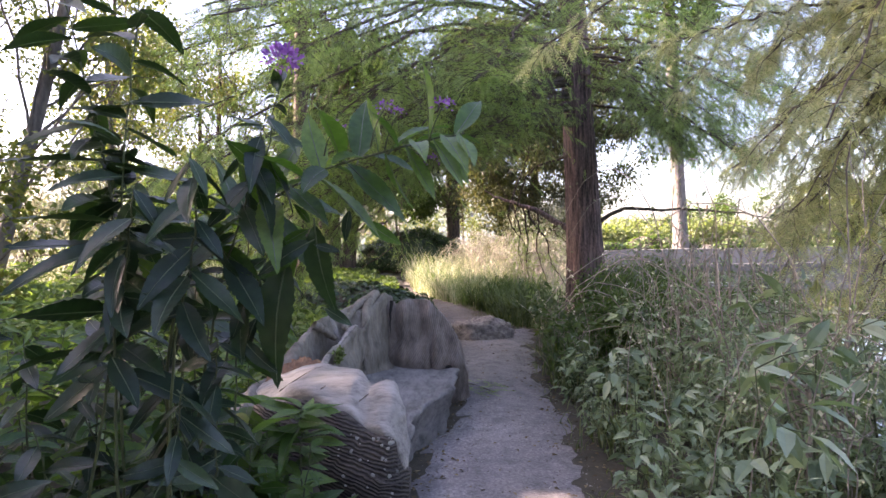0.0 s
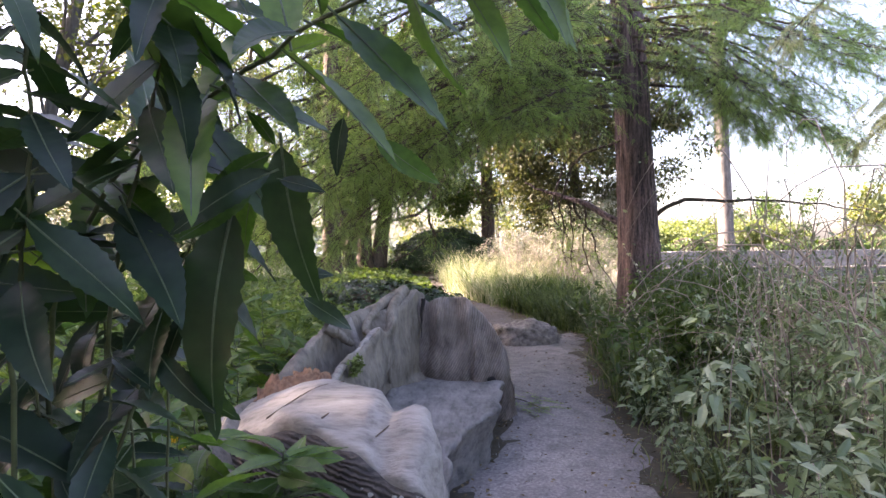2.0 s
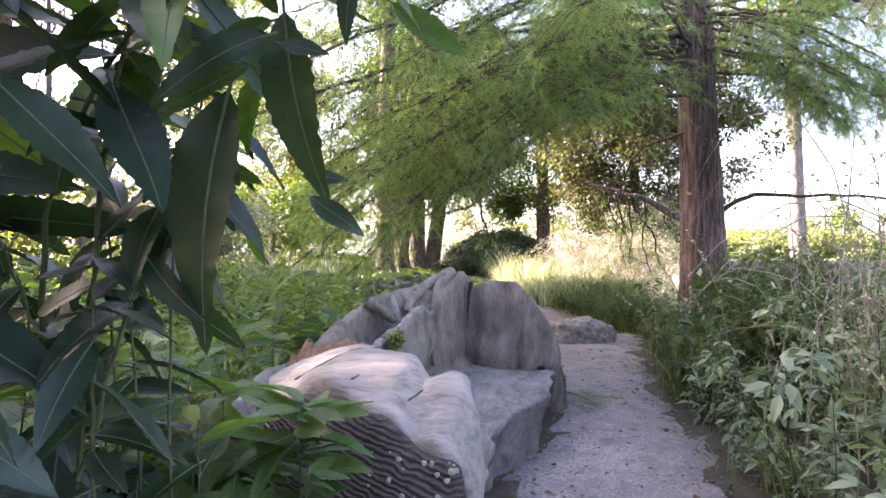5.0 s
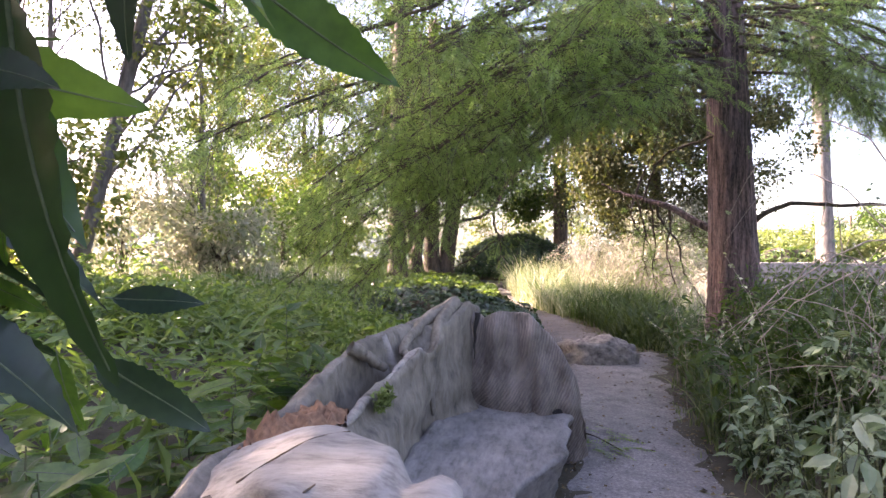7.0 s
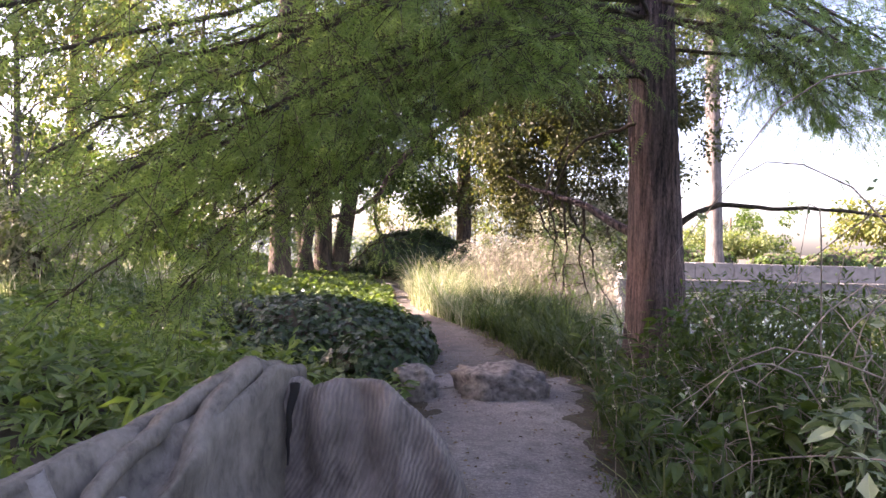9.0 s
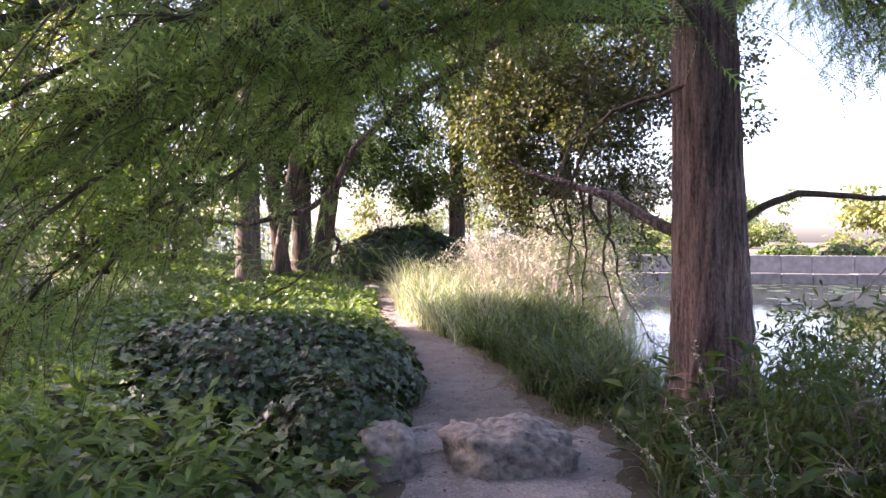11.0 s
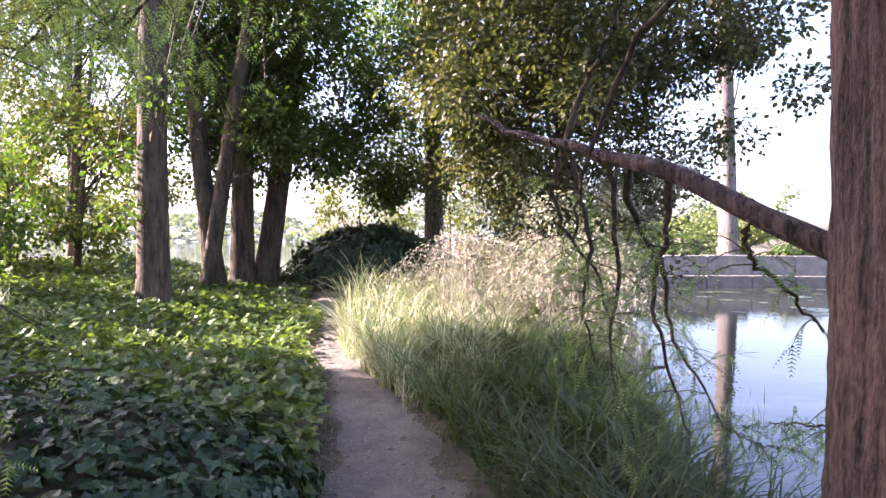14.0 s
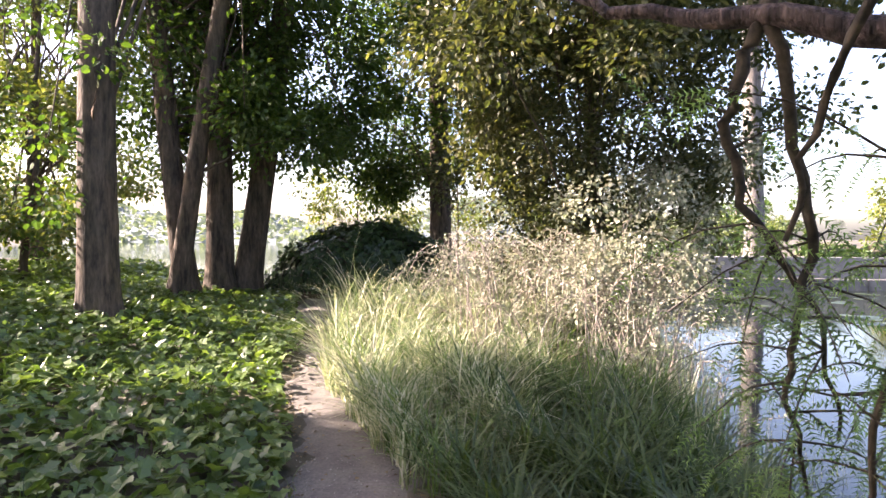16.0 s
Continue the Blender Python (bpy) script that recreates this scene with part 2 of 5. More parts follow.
# ---- mesh tools ----
def solid(name, verts, faces, mat, parent=None, label="", smooth=True):
    """One mesh object from vertex and face arrays; faces all have the same number of corners."""
    verts, faces = np.asarray(verts, np.float32), np.asarray(faces, np.int32)
    me = bpy.data.meshes.new(name)
    k = faces.shape[1]
    me.vertices.add(len(verts))
    me.vertices.foreach_set("co", verts.ravel())
    me.loops.add(faces.size)
    me.loops.foreach_set("vertex_index", faces.ravel())
    me.polygons.add(len(faces))
    me.polygons.foreach_set("loop_start", np.arange(0, faces.size, k, dtype=np.int32))
    me.polygons.foreach_set("use_smooth", np.full(len(faces), smooth))
    me.update(calc_edges=True)
    me.materials.append(mat)
    ob = new(name, me)
    ob.parent = parent
    if label:
        ob["label"] = label
    return ob


def thing(name, label, category, at=(0, 0, 0), group="", kind=""):
    e = tagged(new(name), label, category, group, kind)
    e.location = at
    return e


def unit(v):
    return v / np.maximum(np.linalg.norm(v, axis=-1, keepdims=True), 1e-9)


def axes(d, up):
    """Turns whose y runs along d and whose z is as near as may be to up."""
    y = unit(np.asarray(d, float))
    x = unit(np.cross(y, np.asarray(up, float)))
    return np.stack([x, y, np.cross(x, y)], axis=-1)


def spread(template, places, turns, sizes):
    """Many small blades of one shape: vertices and faces."""
    tv, tf = template
    sizes = np.asarray(sizes, float).reshape(len(places), 1, -1)
    v = np.einsum("nij,nkj->nki", turns, tv[None] * sizes) + np.asarray(places)[:, None, :]
    f = tf[None] + (np.arange(len(places)) * len(tv))[:, None, None]
    return v.reshape(-1, 3), f.reshape(-1, tf.shape[1])


def join(pieces):
    vs, fs, k = [], [], 0
    for v, f in pieces:
        vs.append(np.asarray(v))
        fs.append(np.asarray(f) + k)
        k += len(v)
    return np.concatenate(vs), np.concatenate(fs)


def blade(width, fold, droop, steps):
    """A pointed leaf along y: two rows of triangles about its midrib."""
    t = np.linspace(0, 1, steps + 1)
    w = width * np.sin(np.pi * np.clip(t, 0, 1) ** 0.8) ** 0.9
    w[0], w[-1] = 0.02 * width, 0.0
    z = -droop * t ** 2
    v = np.concatenate([np.c_[-w, t, z + fold * w], np.c_[0 * w, t, z], np.c_[w, t, z + fold * w]])
    s = steps + 1
    f = []
    for i in range(steps):
        for a, b in ((0, s), (s, 2 * s)):
            f += [(a + i, b + i, b + i + 1), (a + i, b + i + 1, a + i + 1)]
    return v, np.array(f)


DIAMOND = (np.array([(0, 0, 0), (-0.34, 0.45, 0.1), (0, 1, -0.12), (0.34, 0.45, 0.1)], float), np.array([(0, 2, 1), (0, 3, 2)]))
ROUND_LEAF = (np.array([(0, 0, 0), (-0.42, 0.3, 0.08), (-0.34, 0.75, 0.05), (0, 1, -0.1), (0.34, 0.75, 0.05), (0.42, 0.3, 0.08), (0, 0.5, 0)], float),
              np.array([(6, 1, 0), (6, 2, 1), (6, 3, 2), (6, 4, 3), (6, 5, 4), (6, 0, 5)]))
OVAL_LEAF = (np.array([(0, 0, 0), (-0.36, 0.32, 0.07), (-0.28, 0.75, 0.04), (0, 1, -0.08), (0.28, 0.75, 0.04), (0.36, 0.32, 0.07)], float), np.array([(0, 2, 1), (0, 3, 2), (0, 4, 3), (0, 5, 4)]))
IVY_LEAF = (np.array([(0, 0.06, 0), (-0.3, -0.06, 0.05), (-0.52, 0.32, 0.02), (-0.28, 0.5, 0.06), (0, 1, -0.1), (0.28, 0.5, 0.06), (0.52, 0.32, 0.02), (0.3, -0.06, 0.05), (0, 0.4, -0.02)], float),
            np.array([(8, 1, 0), (8, 2, 1), (8, 3, 2), (8, 4, 3), (8, 5, 4), (8, 6, 5), (8, 7, 6), (8, 0, 7)]))
LANCE = blade(0.14, 0.35, 0.25, 2)
STRAW = (np.array([(-0.5, 0, 0), (0.5, 0, 0), (-0.42, 0.4, 0.0), (0.42, 0.4, 0.0), (-0.28, 0.72, 0.0), (0.28, 0.72, 0.0), (0, 1, 0.0)], float), np.array([(0, 1, 3), (0, 3, 2), (2, 3, 5), (2, 5, 4), (4, 5, 6)]))


def frond(pairs, half):
    """A feathery spray: thin needles in two ranks along a midrib that droops."""
    v, f = [], []
    for i in range(pairs):
        t = (i + 0.5) / pairs
        reach = 0.17 * math.sin(math.pi * (0.12 + 0.85 * t)) ** 0.7
        for side in (-1, 1):
            k = len(v)
            z = -0.12 * t * t
            v += [(0, t - half, z), (0, t + half, z), (side * reach, t + 0.09, z - 0.03)]
            f.append((k, k + 1, k + 2))
    k = len(v)
    v += [(-0.008, 0, 0), (0.008, 0, 0), (0, 1, -0.12)]
    f.append((k, k + 1, k + 2))
    return np.array(v), np.array(f)


FROND = frond(8, 0.027)
FROND_FINE = frond(10, 0.026)


def tube(points, radii, sides=8, ridge=0.0, flutes=7):
    """A tapered limb along a line of points; ridge roughens it."""
    p, r = np.asarray(points, float), np.asarray(radii, float)
    d = unit(np.gradient(p, axis=0))
    ref = np.where(np.abs(d[:, 2:3]) > 0.9, [[1.0, 0.0, 0.0]], [[0.0, 0.0, 1.0]])
    x = unit(np.cross(d, ref))
    y = np.cross(d, x)
    a = np.linspace(0, 2 * np.pi, sides, endpoint=False)
    rr = r[:, None] * (1 + ridge * (np.sin(flutes * a + 1.3)[None] * 0.5 + rng.normal(0, 0.35, (len(p), sides))))
    v = p[:, None] + rr[..., None] * (np.cos(a)[None, :, None] * x[:, None] + np.sin(a)[None, :, None] * y[:, None])
    i, j = np.meshgrid(np.arange(len(p) - 1), np.arange(sides), indexing="ij")
    q = np.stack([i * sides + j, i * sides + (j + 1) % sides, (i + 1) * sides + (j + 1) % sides, (i + 1) * sides + j], -1)
    return v.reshape(-1, 3), q.reshape(-1, 4)


def curve(points, steps=14, wobble=0.0):
    """A smooth line through a few points."""
    p = np.asarray(points, float)
    q = np.vstack([2 * p[0] - p[1], p, 2 * p[-1] - p[-2]])
    out = []
    n = len(p) - 1
    for u in np.linspace(0, n, steps + 1):
        i = min(int(u), n - 1)
        t = u - i
        a, b, c, d = q[i:i + 4]
        out.append(0.5 * (2 * b + (c - a) * t + (2 * a - 5 * b + 4 * c - d) * t * t + (3 * b - a - 3 * c + d) * t ** 3))
    out = np.array(out)
    out[1:-1] += rng.normal(0, 1, out[1:-1].shape) * wobble
    return out


def grid_faces(nu, nv, loop=False):
    i, j = np.meshgrid(np.arange(nu - 1), np.arange(nv if loop else nv - 1), indexing="ij")
    return np.stack([i * nv + j, i * nv + (j + 1) % nv, (i + 1) * nv + (j + 1) % nv, (i + 1) * nv + j], -1).reshape(-1, 4)


# ---- ground ----
WATER = -0.5


def smooth(a, b, x):
    t = np.clip((x - a) / (b - a), 0, 1)
    return t * t * (3 - 2 * t)


PATH_Y = [-6, 2.4, 3.6, 4.8, 6.2, 7.5, 9.2, 10, 11, 12.5, 14, 16, 18.7, 20.4, 24, 27]
PATH_L = [-0.7, -0.2, -0.02, 0.15, 0.15, -0.1, -0.35, -0.25, -0.2, -0.35, -0.6, -1.25, -1.6, -2.3, -2.95, -3.3]
PATH_R = [1.0, 1.05, 1.12, 1.15, 1.2, 1.4, 1.65, 1.3, 1.0, 0.75, 0.25, -0.65, -1.05, -1.75, -2.3, -2.7]


def land_height(x, y):
    """Height of the ground: the trodden ridge, its banks, the ponds and the far shores."""
    x, y = np.asarray(x, float), np.asarray(y, float)
    rise = np.interp(y, [-8, 12, 20, 25, 30], [0.0, 0.0, 0.33, 0.5, 0.3])
    left = np.interp(y, PATH_Y, PATH_L)
    h = rise + 0.12 * np.clip(left - 0.4 - x, 0, 6) + 0.03 * np.sin(1.3 * x + 0.7 * y) * np.sin(0.9 * y - 0.4 * x)
    shore = np.interp(y, [-10, 8, 13, 16, 22, 28], [4.2, 3.6, 3.3, 3.7, 5.3, 6.3])
    wet = smooth(shore - 1.5, shore + 0.9, x)
    wet = np.maximum(wet, smooth(27.0, 31.0, y - 0.18 * np.clip(-x - 6, 0, 30)))
    wet = np.maximum(wet, smooth(15.0, 20.0, -x - 0.4 * np.clip(20 - y, 0, 60)))
    h = h * (1 - wet) + (-1.3) * wet
    quay = smooth(37.4, 37.6, y) * smooth(9.5, 10.5, x + 0.12 * (y - 37))
    h = h * (1 - quay) + 0.95 * quay
    far = smooth(340, 400, np.hypot(x, y))
    h = np.where(far > 0, h * (1 - far) + 3.0 * far, h)
    east = smooth(52, 56, x - 0.1 * y)
    return h * (1 - east) + 0.8 * east


def axis(lo, hi, fine_lo, fine_hi, step):
    a = np.arange(fine_lo, fine_hi, step)
    out = [fine_hi]
    d = step
    while out[-1] < hi:
        d *= 1.22
        out.append(out[-1] + d)
    back = [fine_lo]
    d = step
    while back[-1] > lo:
        d *= 1.22
        back.append(back[-1] - d)
    return np.array(back[:0:-1] + list(a) + out)


gx, gy = axis(-1500, 1500, -8, 8, 0.16), axis(-1500, 1500, -4, 40, 0.18)
GX, GY = np.meshgrid(gx, gy, indexing="ij")
GZ = land_height(GX, GY) + rng.normal(0, 0.006, GX.shape)
tagged(solid("ground", np.stack([GX, GY, GZ], -1).reshape(-1, 3), grid_faces(len(gx), len(gy)), M_SOIL), "dark leaf-littered soil of the wooded bank", "ground", kind="structure")
wx = np.linspace(-1, 1, 5) * 420
WX, WY = np.meshgrid(wx, wx, indexing="ij")
tagged(solid("water", np.stack([WX, WY, WX * 0 + WATER], -1).reshape(-1, 3), grid_faces(5, 5), M_WATER), "still pond water mirroring the pale sky", "water", kind="structure")



def path_stretch(y0, y1, mat, label):
    ys, us = np.arange(y0, y1, 0.12), np.linspace(0, 1, 13)
    edge_l = np.interp(ys, PATH_Y, PATH_L) + 0.06 * np.sin(3.1 * ys) + 0.05 * np.sin(7.7 * ys + 1)
    edge_r = np.interp(ys, PATH_Y, PATH_R) + 0.06 * np.sin(2.7 * ys + 2) + 0.05 * np.sin(6.1 * ys)
    x = edge_l[:, None] + (edge_r - edge_l)[:, None] * us[None]
    y = np.repeat(ys[:, None], 13, 1)
    y[-1] += 0.25 * np.sin(9 * us) + 0.1 * rng.normal(0, 1, 13)
    z = land_height(x, y) + 0.02 - 0.03 * (2 * us[None] - 1) ** 4 + rng.normal(0, 0.005, x.shape)
    if y0 > 0:
        z -= 0.004
    tagged(solid("path", np.stack([x, y, z], -1).reshape(-1, 3), grid_faces(len(ys), 13), mat), label, "path", kind="structure")


path_stretch(-6, 9.6, M_PATH, "trodden grey gritty earth path beside the bench")
path_stretch(9.0, 26, M_DIRT, "narrow trodden brown earth path between ivy and grass")


def ground_at(x, y):
    return float(land_height(x, y))


# ---- log bench ----
def rough_sheet(v, amount, scale):
    """Uneven hewn surface: each point moves by smooth noise."""
    out = []
    for p in v:
        q = Vector(p) * scale
        out.append((p[0] + amount * noise.noise(q), p[1] + amount * noise.noise(q + Vector((7, 3, 1))), p[2] + amount * noise.noise(q + Vector((1, 9, 5)))))
    return np.array(out)


def folds(v, amount, scale):
    """Long upright gullies and ribs, as the roots leave them."""
    out = np.array(v, float)
    for k, p in enumerate(v):
        n1 = noise.noise(Vector((p[0] * scale[0], p[1] * scale[1], p[2] * scale[2])))
        up = min(1.0, max(0.0, p[2] / 0.4))
        out[k, 0] += amount * 0.5 * n1 * up
        out[k, 1] -= amount * (abs(n1) * 2 - 0.4) * up
        out[k, 2] += amount * 0.4 * n1 * up
    return out


def sections(stations, profile, count, steps):
    """A skin through cross-sections: profile(u) gives the corner points at station u, smoothed to steps points."""
    rows = []
    for u in np.linspace(stations[0], stations[1], count):
        rows.append(curve(profile(u), steps))
    rows = np.array(rows)
    return rows.reshape(-1, 3), grid_faces(count, steps + 1)


def capped(v, f, count, width):
    """Closes both ends of a skin with a fan of quads folded onto the middle."""
    v = list(map(tuple, v))
    f = [tuple(q) for q in f]
    for row in (0, count - 1):
        ring = [row * width + j for j in range(width)]
        c = len(v)
        v.append(tuple(np.mean([v[i] for i in ring], axis=0)))
        for j in range(0, width - 1):
            f.append((ring[j], ring[j + 1], c, c) if row else (ring[j + 1], ring[j], c, c))
    return np.array(v), f


def skin(name, v, f, mat, parent, label=""):
    me = bpy.data.meshes.new(name)
    clean = [tuple(dict.fromkeys(int(i) for i in q)) for q in f]
    me.from_pydata([tuple(map(float, p)) for p in v], [], clean)
    me.polygons.foreach_set("use_smooth", np.ones(len(clean), bool))
    me.materials.append(mat)
    ob = new(name, me)
    ob.parent = parent
    if label:
        ob["label"] = label
    return ob


def log_bench():
    bench = thing("log_bench", "weathered grey bench carved out of one big log", "bench")

    def back(y):
        zi = np.interp(y, [1.95, 2.6, 3.0, 3.4, 3.7, 4.0, 4.2, 4.45, 4.75, 5.0], [0.56, 0.74, 0.74, 0.78, 0.84, 0.91, 0.86, 1.0, 1.1, 1.06])
        zo = np.interp(y, [1.95, 2.6, 2.95, 3.5, 3.9, 4.1, 4.6, 4.8, 5.0], [0.58, 0.76, 0.76, 0.9, 0.97, 0.98, 1.0, 1.12, 1.08])
        xi = np.interp(y, [1.95, 2.6, 3.4, 4.0, 4.4, 4.75, 5.0], [-0.74, -0.7, -0.72, -0.63, -0.58, -0.49, -0.45])
        xo = np.interp(y, [1.95, 2.6, 2.95, 3.5, 4.1, 4.6, 4.8, 5.0], [-1.0, -1.02, -1.0, -0.95, -0.85, -0.75, -0.58, -0.55])
        xs = np.interp(y, [2.0, 4.2, 5.0], [-0.64, -0.6, -0.4])
        dip = 0.19 * np.interp(y, [2.6, 3.2, 4.0, 4.4], [0.4, 1, 1, 0])
        low = min(zo, zi) - dip
        return [(xo - 0.32, y, 0.0), (xo - 0.26, y, 0.35), (xo - 0.1, y, zo - 0.16), (xo - 0.01, y, zo - 0.01), (xo + 0.02, y, zo), (xo + 0.05, y, zo - 0.035), ((xo + xi) / 2, y, low), (xi - 0.035, y, zi - 0.035), (xi - 0.012, y, zi),
                (xi + 0.012, y, zi - 0.015), (xi + 0.02, y, zi - 0.08), ((xi + xs) / 2 + 0.015, y, 0.62), (xs, y, 0.44), (xs + 0.03, y, 0.3), (xs - 0.2, y, 0.0)]

    # ridges along both rims; the inner one is paler, a highlight put into colour
    for side, (u0, u1), lift in ((4, (2.95, 4.8), 0.004), (8, (3.1, 4.05), 0.012)):
        line = curve([np.array(back(u)[side]) + np.array([0, 0, lift - 0.02]) for u in np.linspace(u0, u1, 7)], 24, 0.006)
        skin("carved_ridge", *tube(line, (0.028 if side == 4 else 0.016) + 0.008 * np.sin(np.linspace(0, 9, 25)), 9, 0.06), M_WOOD if side == 4 else M_WOOD_ARM, bench)
    for u in (3.3, 4.0):
        p = back(u)
        line = curve([np.array(p[4]) + np.array([0.0, 0, -0.005]), np.array(p[6]) + np.array([0, 0.03, 0.03]), np.array(p[8]) + np.array([-0.02, 0.07, -0.03])], 8, 0.004)
        skin("carved_ridge", *tube(line, np.linspace(0.035, 0.02, 9), 8, 0.05), M_WOOD_ARM, bench)
    for pts, r0, r1 in (([(-0.56, 4.74, 1.1), (-0.6, 4.5, 1.0), (-0.61, 4.3, 0.86), (-0.6, 4.2, 0.68), (-0.58, 4.18, 0.5)], 0.05, 0.012), ([(-0.58, 4.7, 1.09), (-0.72, 4.4, 0.98), (-0.74, 4.1, 0.9), (-0.68, 3.95, 0.86)], 0.045, 0.018), ([(-0.88, 3.6, 0.97), (-0.8, 3.68, 0.9), (-0.76, 3.78, 0.84)], 0.035, 0.02)):
        line = curve(pts, 16, 0.004)
        skin("carved_ridge", *tube(line, np.linspace(r0, r1, 17), 10, 0.05), M_WOOD, bench)
    v, f = sections((2.3, 5.0), back, 84, 70)
    v = rough_sheet(v * np.array([1, 0.5, 1]), 0.028, 7.0) + v * np.array([0, 0.5, 0])
    v = folds(v, 0.05, (4.5, 5.0, 1.6))
    v = rough_sheet(v, 0.009, 24.0)
    v, f = capped(v, f, 84, 71)
    skin("backrest", v, f, M_WOOD, bench, "hollowed grey backrest with a peaked rim")

    def seat(y):
        xf = np.interp(y, [2.4, 2.9, 3.2, 3.7, 4.05, 4.6, 4.85, 5.0], [-0.16, -0.13, -0.12, -0.02, 0.12, 0.21, 0.23, 0.2]) + 0.025 * math.sin(5.0 * y) + 0.012 * math.sin(17 * y)
        return [(-0.66, y, 0.1), (-0.62, y, 0.42), (-0.5, y, 0.41), (-0.3, y, 0.385), (xf - 0.09, y, 0.362), (xf - 0.02, y, 0.358), (xf + 0.004, y, 0.347), (xf + 0.002, y, 0.325), (xf - 0.03, y, 0.26), (xf - 0.075, y, 0.12), (xf - 0.07, y, -0.03)]

    v, f = sections((2.1, 5.0), seat, 80, 60)
    v = rough_sheet(rough_sheet(v, 0.014, 9.0), 0.006, 30.0)
    v, f = capped(v, f, 80, 61)
    skin("seat", v, f, M_WOOD_SEAT, bench, "worn seat with a wavy front edge")

    def near_arm(x):
        zt = np.interp(x, [-1.15, -0.9, -0.65, -0.38, -0.3, -0.22, -0.16, -0.12, -0.09], [0.66, 0.78, 0.86, 0.84, 0.775, 0.8, 0.785, 0.71, 0.55])
        yf = np.interp(x, [-1.15, -0.7, -0.5, -0.36, -0.3, -0.22, -0.15, -0.1], [2.8, 2.78, 2.7, 2.6, 2.54, 2.55, 2.5, 2.4])
        yn = np.interp(x, [-1.15, -0.61, -0.45, -0.33, -0.18, -0.09], [2.55, 2.29, 2.22, 2.17, 2.1, 2.14])
        drop = np.interp(x, [-0.6, -0.2], [0.045, 0.12])
        return [(x, yf + 0.03, 0.05), (x, yf + 0.02, 0.45), (x, yf + 0.005, zt - 0.08), (x, yf - 0.04, zt), (x, (yf + yn) / 2, zt - 0.01), (x, yn + 0.06, zt - drop), (x, yn, zt - drop - 0.04), (x, yn + 0.01, zt - drop - 0.15), (x, yn + 0.05, zt - drop - 0.3)]

    v, f = sections((-1.15, -0.09), near_arm, 50, 45)
    v = rough_sheet(v, 0.018, 8.0)
    v, f = capped(v, f, 50, 46)
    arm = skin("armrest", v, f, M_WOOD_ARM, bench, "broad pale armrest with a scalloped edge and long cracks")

    def near_end(x):
        zt = np.interp(x, [-1.15, -0.9, -0.65, -0.4, -0.25, -0.15, -0.08], [0.56, 0.69, 0.75, 0.7, 0.62, 0.58, 0.4])
        yn = np.interp(x, [-1.15, -0.61, -0.45, -0.33, -0.18, -0.09], [2.5, 2.24, 2.17, 2.12, 2.05, 2.12])
        return [(x, yn + 0.14, zt), (x, yn + 0.035, zt + 0.012), (x, yn - 0.02, zt - 0.05), (x, yn - 0.06, zt - 0.16), (x, yn - 0.1, 0.42), (x, yn - 0.08, 0.2), (x, yn - 0.02, -0.03), (x, yn + 0.2, -0.03)]

    v, f = sections((-1.15, -0.07), near_end, 44, 30)
    v = rough_sheet(v, 0.03, 7.0)
    v, f = capped(v, f, 44, 31)
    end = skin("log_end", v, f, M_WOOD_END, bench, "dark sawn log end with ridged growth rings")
    for k in range(46):
        x, z = rng.uniform(-0.42, -0.12), rng.uniform(0.22, 0.66)
        side = near_end(x)[2:7]
        lichen_patch(end, (x, np.interp(z, [q[2] for q in side][::-1], [q[1] for q in side][::-1]) - 0.02, z), rng.uniform(0.003, 0.012))
    for xa, ya, xb, yb in ((-0.8, 2.42, -0.55, 2.68), (-0.55, 2.32, -0.4, 2.6), (-0.34, 2.28, -0.2, 2.48)):
        pts = []
        for u in (0, 0.33, 0.66, 1):
            x, y = xa + (xb - xa) * u, ya + (yb - ya) * u
            p = near_arm(x)
            pts.append((x, y, np.interp(y, [p[5][1], p[4][1], p[3][1]], [p[5][2], p[4][2], p[3][2]]) + 0.001))
        skin("crack", *tube(curve(pts, 8), [0.0035] * 9, 5), M_TWIG, arm)

    def far_arm(x):
        zt = np.interp(x, [-0.5, -0.42, -0.38, -0.27, -0.18, -0.1, -0.02, 0.04, 0.1, 0.18, 0.24, 0.29, 0.32], [1.08, 1.04, 0.98, 1.03, 1.02, 1.01, 0.95, 0.9, 0.82, 0.69, 0.58, 0.44, 0.2])
        yf = np.interp(x, [-0.5, -0.38, -0.3, -0.15, 0.0, 0.12, 0.22, 0.32], [4.82, 4.83, 4.77, 4.82, 4.79, 4.86, 4.86, 5.0])
        back_y = np.interp(x, [-0.5, 0.0, 0.32], [5.45, 5.75, 5.6])
        return [(x, yf + 0.06, -0.03), (x, yf + 0.03, 0.3), (x, yf, 0.3 + (zt - 0.3) * 0.5), (x, yf + 0.03, zt - 0.04), (x, yf + 0.1, zt), (x, (yf + back_y) / 2, zt * 0.88), (x, back_y - 0.1, zt * 0.6), (x, back_y, -0.03)]

    v, f = sections((-0.5, 0.32), far_arm, 44, 40)
    v = folds(rough_sheet(v, 0.022, 8.0), 0.07, (6.0, 2.0, 2.2))
    v, f = capped(v, f, 44, 41)
    far = skin("armrest", v, f, M_WOOD_FAR, bench, "tall end block with saw marks and sloping outline")
    # solid near-black tubes put the shade of a gap and a split into colour
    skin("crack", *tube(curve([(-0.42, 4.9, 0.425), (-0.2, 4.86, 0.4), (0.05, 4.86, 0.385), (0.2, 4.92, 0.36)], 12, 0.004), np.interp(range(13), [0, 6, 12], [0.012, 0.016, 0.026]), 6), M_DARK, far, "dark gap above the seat")
